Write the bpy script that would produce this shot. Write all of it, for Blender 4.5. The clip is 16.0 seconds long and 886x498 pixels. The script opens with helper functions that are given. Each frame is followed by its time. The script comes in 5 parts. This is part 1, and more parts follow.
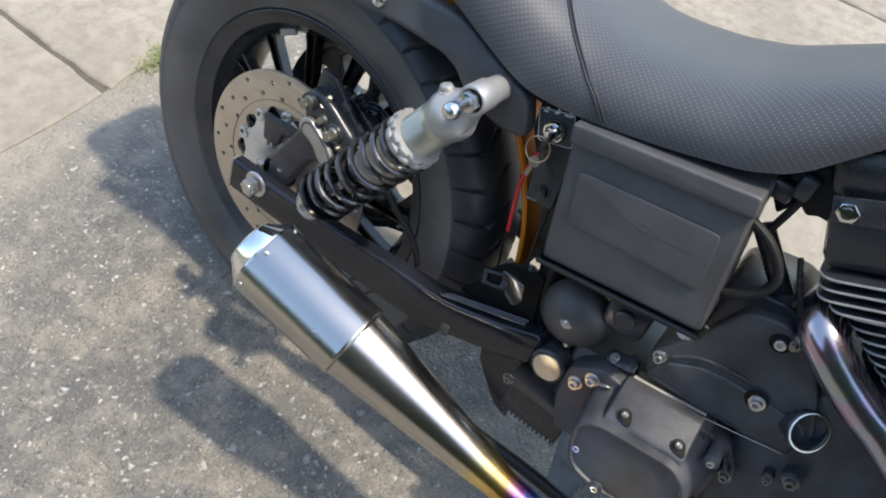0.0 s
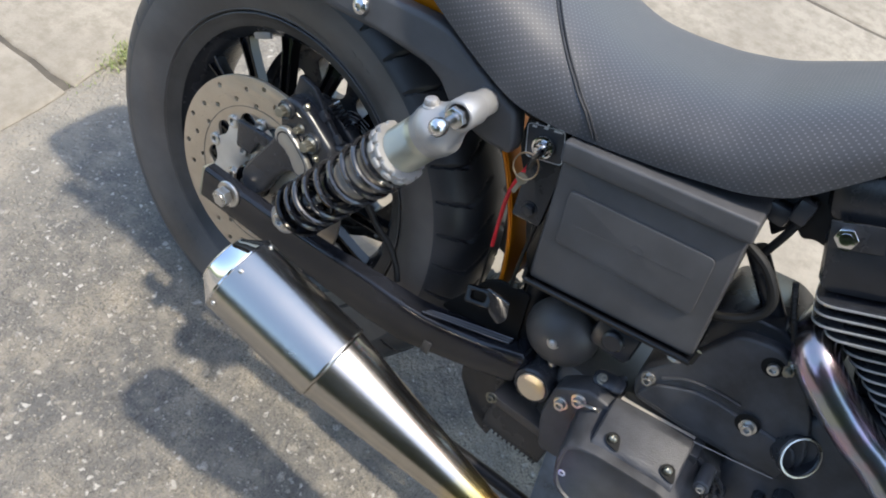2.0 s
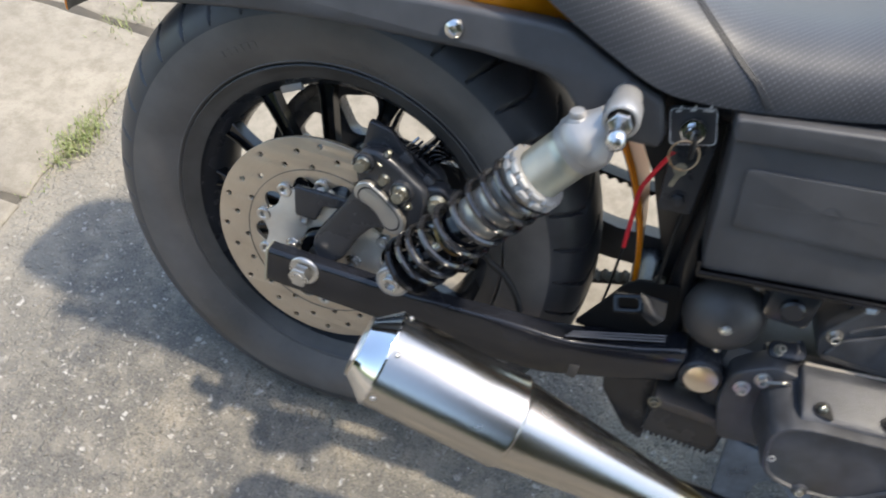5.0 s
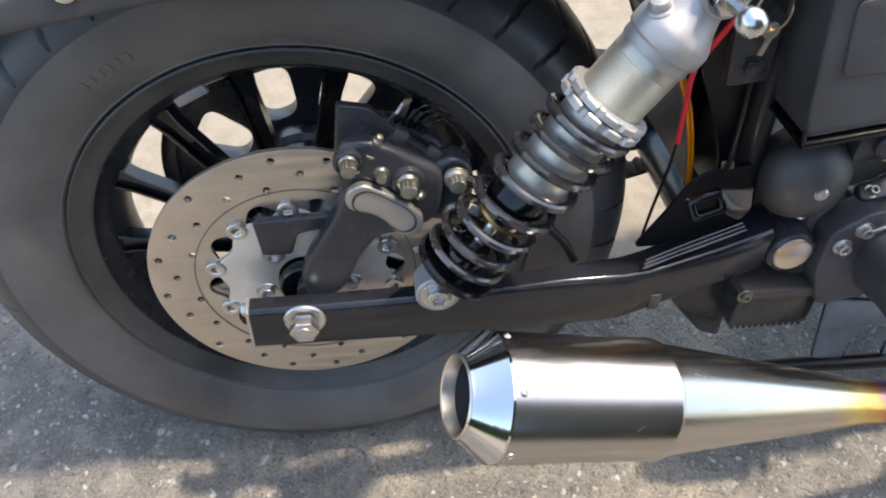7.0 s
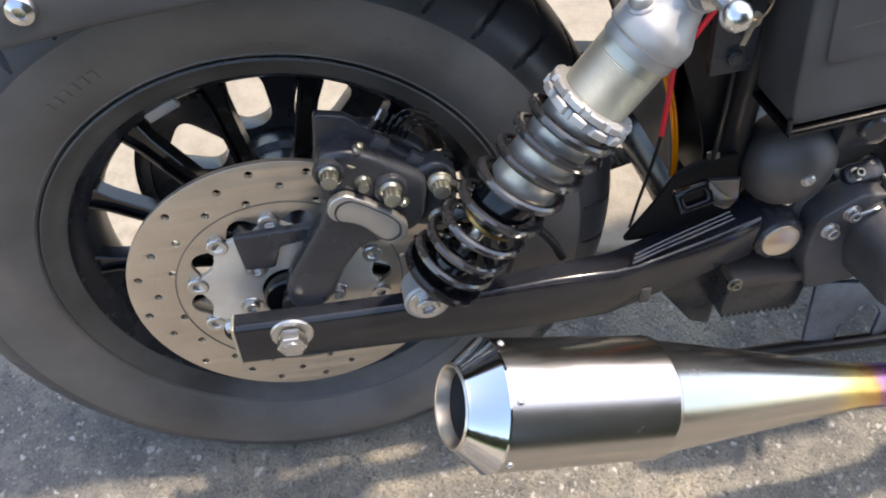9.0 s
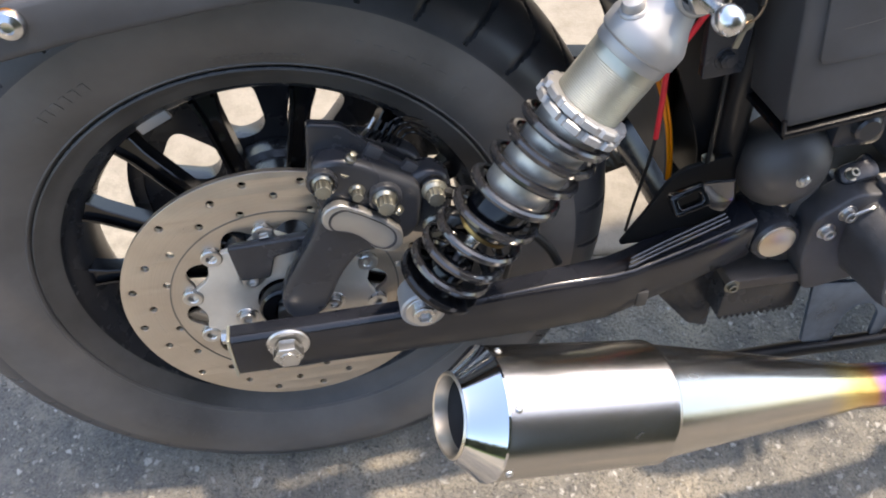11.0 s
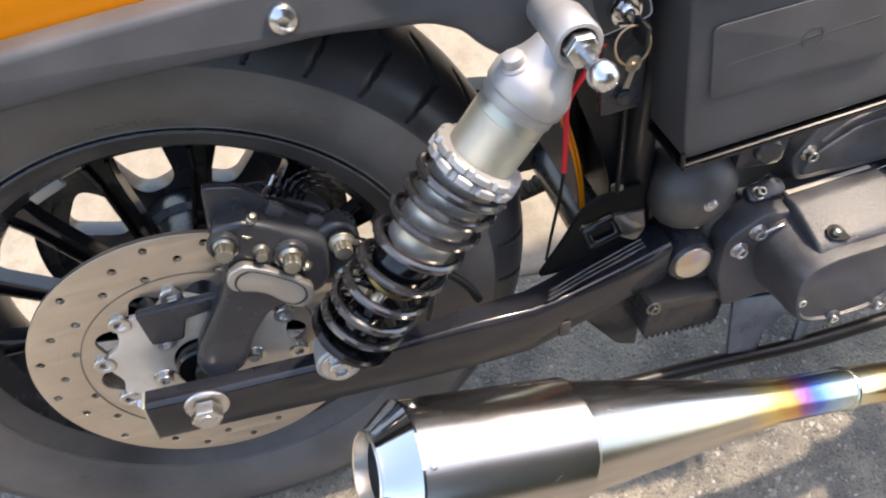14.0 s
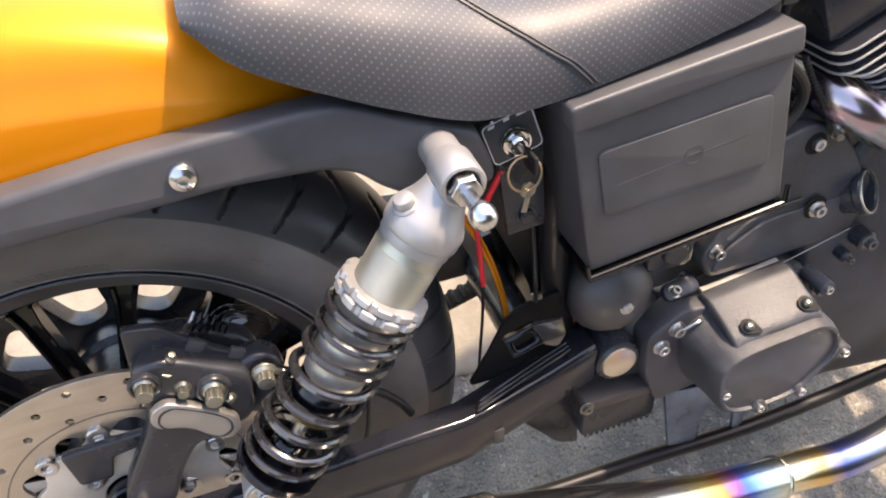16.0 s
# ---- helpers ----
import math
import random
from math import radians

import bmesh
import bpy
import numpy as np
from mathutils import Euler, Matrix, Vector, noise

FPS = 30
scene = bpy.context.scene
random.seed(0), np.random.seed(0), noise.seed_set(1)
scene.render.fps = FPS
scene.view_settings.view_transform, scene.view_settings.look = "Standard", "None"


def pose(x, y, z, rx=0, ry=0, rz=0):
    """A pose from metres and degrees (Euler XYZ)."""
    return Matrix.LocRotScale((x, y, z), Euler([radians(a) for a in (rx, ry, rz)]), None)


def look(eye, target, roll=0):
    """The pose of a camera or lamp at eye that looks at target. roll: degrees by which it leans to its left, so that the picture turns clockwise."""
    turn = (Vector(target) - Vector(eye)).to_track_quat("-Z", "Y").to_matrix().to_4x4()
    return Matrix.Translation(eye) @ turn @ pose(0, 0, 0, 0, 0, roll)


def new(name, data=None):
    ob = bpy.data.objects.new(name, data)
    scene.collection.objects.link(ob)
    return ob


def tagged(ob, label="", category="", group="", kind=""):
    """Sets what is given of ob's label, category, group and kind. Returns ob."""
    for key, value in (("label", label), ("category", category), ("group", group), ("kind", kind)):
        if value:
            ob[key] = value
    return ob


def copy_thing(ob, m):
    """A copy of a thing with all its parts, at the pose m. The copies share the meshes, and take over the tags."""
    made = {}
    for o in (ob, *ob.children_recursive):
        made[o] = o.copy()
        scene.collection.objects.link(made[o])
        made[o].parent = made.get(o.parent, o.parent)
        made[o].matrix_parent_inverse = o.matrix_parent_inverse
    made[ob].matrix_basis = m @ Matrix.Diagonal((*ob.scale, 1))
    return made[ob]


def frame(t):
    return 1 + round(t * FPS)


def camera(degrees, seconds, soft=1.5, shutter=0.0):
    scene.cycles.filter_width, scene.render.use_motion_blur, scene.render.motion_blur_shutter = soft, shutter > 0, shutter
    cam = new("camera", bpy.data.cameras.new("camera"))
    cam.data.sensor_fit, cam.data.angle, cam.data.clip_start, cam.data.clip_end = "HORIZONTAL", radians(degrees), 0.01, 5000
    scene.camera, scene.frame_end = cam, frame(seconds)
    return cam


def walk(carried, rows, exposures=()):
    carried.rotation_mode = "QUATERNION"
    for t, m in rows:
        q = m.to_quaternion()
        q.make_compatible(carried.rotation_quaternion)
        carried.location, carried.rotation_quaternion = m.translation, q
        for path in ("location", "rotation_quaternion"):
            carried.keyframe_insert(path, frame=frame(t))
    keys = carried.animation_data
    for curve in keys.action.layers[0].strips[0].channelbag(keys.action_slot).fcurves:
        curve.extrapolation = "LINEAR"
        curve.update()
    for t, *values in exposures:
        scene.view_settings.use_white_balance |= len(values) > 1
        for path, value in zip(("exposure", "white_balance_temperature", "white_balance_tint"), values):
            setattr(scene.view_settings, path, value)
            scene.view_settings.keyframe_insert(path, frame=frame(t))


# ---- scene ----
cam = camera(61.03, 16.0, soft=1.9, shutter=0.3)
RAISE = 0.010
ROWS = [
    (0, 0.5743, -0.5838, 1.1602, 36.168, -5.910, 38.143),
    (0.5, 0.5797, -0.5697, 1.1661, 36.551, -5.750, 37.625),
    (1, 0.5671, -0.5636, 1.1622, 36.389, -6.308, 37.068),
    (1.5, 0.5501, -0.5626, 1.1518, 36.158, -7.207, 37.022),
    (2, 0.5386, -0.5588, 1.1489, 35.760, -7.831, 36.971),
    (2.5, 0.5291, -0.5561, 1.1445, 35.546, -8.534, 36.964),
    (3, 0.5133, -0.5554, 1.1421, 35.287, -8.962, 36.659),
    (3.5, 0.5011, -0.5575, 1.1383, 35.695, -8.892, 35.298),
    (4, 0.4885, -0.5527, 1.1324, 36.180, -8.078, 32.047),
    (4.5, 0.4245, -0.5623, 1.1311, 36.606, -6.489, 27.310),
    (5, 0.2736, -0.5961, 1.0860, 36.552, -4.514, 19.509),
    (5.2, 0.2180, -0.6037, 1.0494, 36.397, -4.000, 16.237),
    (7.3, 0.0651, -0.4348, 0.9620, 30.007, -2.882, -6.970),
    (7.5, 0.0640, -0.4356, 0.9610, 29.967, -2.955, -7.406),
    (8, 0.0571, -0.4373, 0.9650, 29.689, -2.751, -8.142),
    (8.5, 0.0640, -0.4283, 0.9606, 29.623, -2.468, -8.505),
    (11, 0.0666, -0.4198, 0.9599, 29.901, -2.163, -9.714),
    (11.5, 0.0729, -0.4186, 0.9628, 29.819, -2.267, -10.124),
    (12, 0.0784, -0.4184, 0.9620, 29.748, -2.365, -10.413),
    (12.5, 0.0756, -0.4170, 0.9583, 29.353, -2.476, -10.642),
    (13, 0.0777, -0.4193, 0.9528, 29.280, -2.708, -11.251),
    (13.5, 0.0821, -0.4167, 0.9587, 29.616, -2.850, -12.626),
    (14, 0.1144, -0.3928, 0.9767, 30.201, -2.737, -14.527),
    (14.5, 0.1306, -0.3896, 0.9827, 30.958, -2.664, -16.968),
    (15, 0.1389, -0.3808, 0.9869, 32.084, -2.608, -18.772),
    (15.5, 0.1560, -0.3672, 0.9970, 33.857, -2.505, -19.331),
    (16, 0.1664, -0.3881, 1.0166, 36.261, -2.228, -18.340),
]
SUN_AT = Vector((0.36, 0.17, 0.90)).normalized()
walk(cam, [(t, pose(x, y, z + RAISE, rx, ry, rz)) for t, x, y, z, rx, ry, rz in ROWS], exposures=[(0, 1.49, 6450, 8), (4, 1.51, 6500, 8), (5.2, 1.57, 6650, 8), (7.3, 1.84, 6900, 12), (11, 1.92, 7000, 13), (12, 2.0, 7080, 14), (14.5, 2.07, 7400, 16), (16, 2.14, 7700, 19)])

# ---- world and sun ----
world = bpy.data.worlds.new("sky")
scene.world = world
world.use_nodes = True
wn = world.node_tree
sky = wn.nodes.new("ShaderNodeTexSky")
sky.sky_type, sky.sun_disc = "NISHITA", False
sky.sun_elevation = math.asin(SUN_AT.z)
sky.sun_rotation = math.atan2(SUN_AT.x, SUN_AT.y)
sky.dust_density, sky.air_density = 1.8, 1.2
wn.links.new(sky.outputs[0], wn.nodes["Background"].inputs[0])
wn.nodes["Background"].inputs[1].default_value = 0.15
sun = new("sun", bpy.data.lights.new("sun", "SUN"))
sun.data.energy, sun.data.angle, sun.data.color = 2.0, radians(2.0), (1.0, 0.90, 0.76)
sun.matrix_world = look(SUN_AT * 20, (0, 0, 0))


# ---- materials ----
def mat(name, colour, rough=0.5, metal=0.0, coat=0.0, coat_rough=0.05, spec=0.5):
    m = bpy.data.materials.new(name)
    m.use_nodes = True
    b = m.node_tree.nodes["Principled BSDF"]
    b.inputs["Base Color"].default_value = (*colour, 1)
    b.inputs["Roughness"].default_value = rough
    b.inputs["Metallic"].default_value = metal
    b.inputs["Coat Weight"].default_value = coat
    b.inputs["Coat Roughness"].default_value = coat_rough
    b.inputs["Specular IOR Level"].default_value = spec
    return m


def node(m, kind, **props):
    n = m.node_tree.nodes.new(kind)
    for k, v in props.items():
        if k in n.inputs:
            n.inputs[k].default_value = v
    return n


def link(m, a, b):
    m.node_tree.links.new(a, b)


def bsdf(m):
    return m.node_tree.nodes["Principled BSDF"]


def coords(m, scale=(1, 1, 1)):
    tc = node(m, "ShaderNodeTexCoord")
    mp = node(m, "ShaderNodeMapping")
    mp.inputs["Scale"].default_value = scale
    link(m, tc.outputs["Object"], mp.inputs["Vector"])
    return mp.outputs[0]


def noise_tex(m, scale, detail=4, rough=0.6, vec=None):
    n = node(m, "ShaderNodeTexNoise")
    n.inputs["Scale"].default_value, n.inputs["Detail"].default_value, n.inputs["Roughness"].default_value = scale, detail, rough
    link(m, vec or coords(m), n.inputs["Vector"])
    return n.outputs["Fac"]


def ramp(m, fac, stops):
    r = node(m, "ShaderNodeValToRGB")
    els = r.color_ramp.elements
    while len(els) < len(stops):
        els.new(0.5)
    for e, (p, c) in zip(els, stops):
        e.position, e.color = p, (*c, 1)
    link(m, fac, r.inputs[0])
    return r.outputs[0]


def spread(m, fac, lo, hi, a=0.3, b=0.7):
    n = node(m, "ShaderNodeMapRange")
    for k, v in zip((1, 2, 3, 4), (a, b, lo, hi)):
        n.inputs[k].default_value = v
    link(m, fac, n.inputs[0])
    return n.outputs[0]


def bump(m, height, strength=0.3, dist=0.001):
    n = node(m, "ShaderNodeBump")
    n.inputs["Strength"].default_value, n.inputs["Distance"].default_value = strength, dist
    link(m, height, n.inputs["Height"])
    prev = bsdf(m).inputs["Normal"]
    if prev.is_linked:
        link(m, prev.links[0].from_socket, n.inputs["Normal"])
    link(m, n.outputs[0], prev)


def mixed(m, fac, a, b, mode="MIX"):
    n = node(m, "ShaderNodeMix")
    n.data_type, n.blend_type = "RGBA", mode
    for sock, v in ((n.inputs[0], fac), (n.inputs[6], a), (n.inputs[7], b)):
        if isinstance(v, (int, float)):
            sock.default_value = v
        elif isinstance(v, tuple):
            sock.default_value = (*v, 1)
        else:
            link(m, v, sock)
    return n.outputs[2]


def worn(name, colour, rough, metal=0.0, grain=900, dirt=14, amount=0.25, relief=0.1, **kw):
    """A surface with fine grain and broad stains."""
    m = mat(name, colour, rough, metal, **kw)
    big, fine = noise_tex(m, dirt, 5), noise_tex(m, grain, 3)
    dark = tuple(c * (1 - amount) for c in colour)
    lite = tuple(min(1, c * (1 + amount)) for c in colour)
    link(m, ramp(m, big, [(0.3, dark), (0.7, lite)]), bsdf(m).inputs["Base Color"])
    link(m, spread(m, big, rough * 0.8, min(1, rough * 1.25)), bsdf(m).inputs["Roughness"])
    if relief:
        bump(m, fine, relief, 0.0006)
    return m


BLACK = worn("black_satin_paint", (0.025, 0.027, 0.032), 0.26, grain=1500, relief=0.06)
GLOSS = worn("black_gloss_paint", (0.0045, 0.005, 0.0065), 0.12, relief=0.02, spec=0.42)
WRINKLE = worn("black_wrinkle_paint", (0.046, 0.047, 0.052), 0.40, grain=650, dirt=22, amount=0.5, relief=0.9)
PLASTIC = worn("black_textured_plastic", (0.058, 0.058, 0.061), 0.44, grain=1600, relief=0.25)
RIM = worn("dusty_black_rim", (0.075, 0.068, 0.061), 0.48, grain=900, dirt=12, amount=0.4, relief=0.08)
FRAME = worn("black_swingarm_paint", (0.012, 0.013, 0.017), 0.15, dirt=10, amount=0.4, relief=0.03)
GLEAM = mat("glossy_weld_paint", (0.02, 0.021, 0.024), 0.2, 0.0, coat=1.0)
DOME = worn("dusty_black_dome", (0.062, 0.056, 0.052), 0.42, grain=1200, dirt=18, amount=0.3, relief=0.15)
FIN = worn("bare_fin_edge", (0.52, 0.515, 0.50), 0.38, 0.5, amount=0.12, relief=0.05)
# near-black that puts the shade of recesses and gaps into the colour
DEEP_SHADE = worn("deep_shade_black", (0.006, 0.006, 0.006), 0.6, spec=0.2)
TREAD = worn("tread_rubber", (0.040, 0.041, 0.045), 0.40, grain=500, dirt=12, amount=0.4, relief=0.2)
RUBBER = worn("tyre_rubber", (0.110, 0.099, 0.089), 0.54, grain=700, dirt=9, amount=0.35, relief=0.15)
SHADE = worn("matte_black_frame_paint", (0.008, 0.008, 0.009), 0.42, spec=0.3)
HOSE = worn("hose_rubber", (0.010, 0.010, 0.010), 0.5, spec=0.35)
DUSK = worn("dim_bolt_steel", (0.20, 0.195, 0.185), 0.32, 0.85, amount=0.35, relief=0.1)
DUST = worn("dusty_black_casting", (0.058, 0.055, 0.052), 0.5, grain=500, amount=0.4, relief=0.3)
ALU = worn("satin_aluminium", (0.36, 0.355, 0.35), 0.45, 0.55, grain=1200, amount=0.08, relief=0.05)
ZINC = worn("zinc_plated_steel", (0.45, 0.445, 0.37), 0.38, 0.75, amount=0.12, relief=0.03)
DULL = worn("grimy_bolt_steel", (0.27, 0.265, 0.225), 0.34, 0.85, amount=0.35, relief=0.1)
STEEL = worn("bolt_steel", (0.55, 0.54, 0.52), 0.28, 0.95, amount=0.2, relief=0.05)
SATIN = worn("satin_chrome", (0.60, 0.60, 0.60), 0.24, 1.0, amount=0.12, relief=0.03)
CHROME = mat("chrome", (0.70, 0.70, 0.71), 0.08, 1.0)
CAP = worn("brushed_cap_steel", (0.70, 0.64, 0.55), 0.3, 1.0, amount=0.1, relief=0.04)
RED = worn("red_wire", (0.75, 0.018, 0.035), 0.4)
WHITE = worn("white_print", (0.75, 0.75, 0.74), 0.5)
BRONZE = worn("bronze_bushing", (0.42, 0.27, 0.10), 0.35, 0.9)
BODY = worn("bronze_grey_damper", (0.50, 0.46, 0.40), 0.34, 0.6, dirt=40, amount=0.3, relief=0.05)
SPRING = worn("black_spring_coating", (0.018, 0.018, 0.020), 0.17, relief=0.03, coat=1.0)
# dark steel; the blue reflection on it is put into the base colour
BLUE_SHEEN = worn("dark_steel_with_blue_sheen", (0.13, 0.18, 0.27), 0.30, 0.9, amount=0.5)
GOLD = worn("brass_key_ring", (0.45, 0.32, 0.2), 0.3, 0.95)


def orange_paint():
    m = mat("orange_metallic_paint", (0.85, 0.30, 0.004), 0.36, 0.35, coat=0.2, spec=0.4)
    big = noise_tex(m, 6, 3)
    link(m, ramp(m, big, [(0.3, (0.66, 0.205, 0.001)), (0.7, (0.74, 0.240, 0.002))]), bsdf(m).inputs["Base Color"])
    flake = node(m, "ShaderNodeTexVoronoi")
    flake.inputs["Scale"].default_value = 2500
    link(m, coords(m), flake.inputs["Vector"])
    bump(m, flake.outputs["Distance"], 0.05, 0.0002)
    return m


ORANGE = orange_paint()


def disc_steel():
    """Ground steel with rings from the pads."""
    m = mat("brake_disc_steel", (0.42, 0.36, 0.29), 0.34, 0.8)
    sep = node(m, "ShaderNodeSeparateXYZ")
    link(m, coords(m), sep.inputs[0])
    comb = node(m, "ShaderNodeCombineXYZ")
    link(m, sep.outputs[0], comb.inputs[0])
    link(m, sep.outputs[2], comb.inputs[1])
    ln = node(m, "ShaderNodeVectorMath")
    ln.operation = "LENGTH"
    link(m, comb.outputs[0], ln.inputs[0])
    r = node(m, "ShaderNodeCombineXYZ")
    link(m, ln.outputs["Value"], r.inputs[0])
    rings = noise_tex(m, 900, 3, 0.7, r.outputs[0])
    big = noise_tex(m, 30, 4)
    c = mixed(m, spread(m, big, 0, 1), (0.54, 0.465, 0.375), (0.64, 0.565, 0.465))
    link(m, mixed(m, spread(m, rings, 0, 0.5), c, (0.40, 0.335, 0.26)), bsdf(m).inputs["Base Color"])
    link(m, spread(m, rings, 0.26, 0.45), bsdf(m).inputs["Roughness"])
    bump(m, rings, 0.15, 0.0004)
    return m


DISC = disc_steel()
BADGE = worn("brushed_badge_metal", (0.40, 0.39, 0.37), 0.36, 0.8, grain=2000, amount=0.08, relief=0.08)
CARRIER = worn("carrier_aluminium", (0.66, 0.62, 0.55), 0.42, 0.55, amount=0.2, relief=0.05)


def exhaust_steel():
    """Polished stainless steel, with heat colours along the front pipe (x runs forward)."""
    m = mat("polished_stainless", (0.5, 0.5, 0.5), 0.08, 1.0)
    sep = node(m, "ShaderNodeSeparateXYZ")
    wob = noise_tex(m, 30, 3)
    link(m, coords(m), sep.inputs[0])
    add = node(m, "ShaderNodeMath")
    add.operation = "MULTIPLY_ADD"
    link(m, wob, add.inputs[0])
    add.inputs[1].default_value = 0.03
    link(m, sep.outputs[0], add.inputs[2])
    f = spread(m, add.outputs[0], 0, 1, 0.40, 0.90)
    col = ramp(m, f, [(0.0, (0.48, 0.455, 0.42)), (0.16, (0.49, 0.45, 0.39)), (0.22, (0.75, 0.58, 0.22)), (0.27, (0.62, 0.33, 0.10)),
                      (0.30, (0.35, 0.12, 0.40)), (0.33, (0.10, 0.20, 0.75)), (0.39, (0.45, 0.66, 0.82)), (0.46, (0.72, 0.66, 0.46)),
                      (0.54, (0.72, 0.50, 0.18)), (0.60, (0.2, 0.25, 0.7)), (0.7, (0.6, 0.62, 0.62)), (1.0, (0.5, 0.45, 0.5))])
    link(m, col, bsdf(m).inputs["Base Color"])
    link(m, spread(m, noise_tex(m, 9, 4, 0.6, coords(m, (0.6, 2.0, 2.0))), 0.18, 0.28), bsdf(m).inputs["Roughness"])
    return m


EXHAUST = exhaust_steel()


def header_steel():
    """Polished steel with thin bands of heat tint that run along the bend."""
    m = mat("blued_header_steel", (0.5, 0.48, 0.5), 0.23, 1.0)
    n = noise_tex(m, 16, 3, 0.5, coords(m, (0.6, 1.6, 0.6)))
    link(m, ramp(m, n, [(0.28, (0.40, 0.40, 0.41)), (0.40, (0.40, 0.36, 0.37)), (0.47, (0.46, 0.34, 0.43)), (0.53, (0.34, 0.38, 0.46)), (0.60, (0.38, 0.42, 0.36)), (0.72, (0.44, 0.42, 0.37))]), bsdf(m).inputs["Base Color"])
    return m


HEADER = header_steel()


def seat_leather():
    """Black vinyl with rows of light perforations, laid out by the UV map in metres."""
    m = mat("perforated_black_vinyl", (0.022, 0.022, 0.024), 0.42, spec=0.4)
    uv = node(m, "ShaderNodeUVMap")
    rot = node(m, "ShaderNodeMapping")
    rot.inputs["Rotation"].default_value = (0, 0, radians(45))
    rot.inputs["Scale"].default_value = (215, 215, 1)
    link(m, uv.outputs[0], rot.inputs[0])
    fr = node(m, "ShaderNodeVectorMath")
    fr.operation = "FRACTION"
    link(m, rot.outputs[0], fr.inputs[0])
    ds = node(m, "ShaderNodeVectorMath")
    ds.operation = "DISTANCE"
    ds.inputs[1].default_value = (0.5, 0.5, 0)
    link(m, fr.outputs[0], ds.inputs[0])
    dot = spread(m, ds.outputs["Value"], 1, 0, 0.11, 0.20)
    big = noise_tex(m, 11, 4)
    grain = noise_tex(m, 900, 3)
    base = mixed(m, spread(m, big, 0, 1), (0.044, 0.045, 0.049), (0.058, 0.059, 0.064))
    link(m, mixed(m, dot, base, (0.115, 0.115, 0.122)), bsdf(m).inputs["Base Color"])
    link(m, spread(m, big, 0.42, 0.52), bsdf(m).inputs["Roughness"])
    bump(m, grain, 0.12, 0.0006)
    bump(m, spread(m, ds.outputs["Value"], 0, 1, 0.12, 0.24), 0.12, 0.0004)
    return m


SEAT = seat_leather()
SEAT_PLAIN = worn("smooth_black_vinyl", (0.022, 0.022, 0.024), 0.44, relief=0.15)


def asphalt():
    """Worn asphalt: bitumen with stone chips of many sizes, and sand blown in from the slabs' edge."""
    m = mat("worn_asphalt", (0.1, 0.1, 0.1), 0.9)
    vec = coords(m)
    wob = node(m, "ShaderNodeTexNoise")
    wob.inputs["Scale"].default_value, wob.inputs["Detail"].default_value = 60, 3
    link(m, vec, wob.inputs["Vector"])
    bent = node(m, "ShaderNodeVectorMath")
    bent.operation = "MULTIPLY_ADD"
    link(m, wob.outputs["Color"], bent.inputs[0])
    bent.inputs[1].default_value = (0.022, 0.022, 0.022)
    link(m, vec, bent.inputs[2])

    def chips(scale):
        v = node(m, "ShaderNodeTexVoronoi")
        v.inputs["Scale"].default_value = scale
        link(m, bent.outputs[0], v.inputs["Vector"])
        s = node(m, "ShaderNodeSeparateColor")
        link(m, v.outputs["Color"], s.inputs[0])
        return v.outputs["Distance"], s.outputs[0], s.outputs[1]

    big, mid, fine = noise_tex(m, 3.2, 6, 0.66), noise_tex(m, 9, 5, 0.65), noise_tex(m, 260, 4, 0.7)
    base = ramp(m, big, [(0.38, (0.100, 0.097, 0.092)), (0.5, (0.150, 0.138, 0.118)), (0.62, (0.300, 0.260, 0.198))])
    base = mixed(m, spread(m, mid, 0, 0.7, 0.40, 0.72), base, (0.112, 0.106, 0.097))
    d1, pick1, tone1 = chips(120)
    d2, pick2, tone2 = chips(62)
    for d, pick, tone, lo in ((d1, pick1, tone1, 0.35), (d2, pick2, tone2, 0.70)):
        f = node(m, "ShaderNodeMath")
        f.operation = "MULTIPLY"
        link(m, spread(m, pick, 0, 0.75, lo, lo + 0.2), f.inputs[0])
        link(m, spread(m, d, 1, 0, 0.20, 0.48), f.inputs[1])
        base = mixed(m, f.outputs[0], base, ramp(m, tone, [(0.0, (0.060, 0.056, 0.050)), (0.4, (0.19, 0.17, 0.14)), (0.8, (0.28, 0.255, 0.215)), (1.0, (0.48, 0.455, 0.41))]))
    d3, pick3, tone3 = chips(84)
    stone = node(m, "ShaderNodeMath")
    stone.operation = "MULTIPLY"
    link(m, spread(m, pick3, 0, 0.8, 0.88, 0.96), stone.inputs[0])
    link(m, spread(m, d3, 1, 0, 0.22, 0.40), stone.inputs[1])
    base = mixed(m, spread(m, fine, 0, 0.75, 0.46, 0.66), base, (0.05, 0.047, 0.042))
    base = mixed(m, stone.outputs[0], base, (0.43, 0.41, 0.37))
    patch, speck = noise_tex(m, 19, 5, 0.7), noise_tex(m, 150, 2, 0.5)
    base = mixed(m, spread(m, patch, 0, 0.6, 0.48, 0.70), base, (0.27, 0.24, 0.195))
    base = mixed(m, spread(m, speck, 0, 0.6, 0.64, 0.74), base, (0.38, 0.355, 0.305))
    sep = node(m, "ShaderNodeSeparateXYZ")
    link(m, vec, sep.inputs[0])
    sand = node(m, "ShaderNodeMath")
    sand.operation = "MULTIPLY_ADD"
    link(m, noise_tex(m, 7, 6, 0.7), sand.inputs[0])
    sand.inputs[1].default_value = 0.55
    link(m, sep.outputs[0], sand.inputs[2])
    band = node(m, "ShaderNodeMath")
    band.operation = "MULTIPLY"
    link(m, spread(m, sand.outputs[0], 0.85, 0, -0.42, -0.14), band.inputs[0])
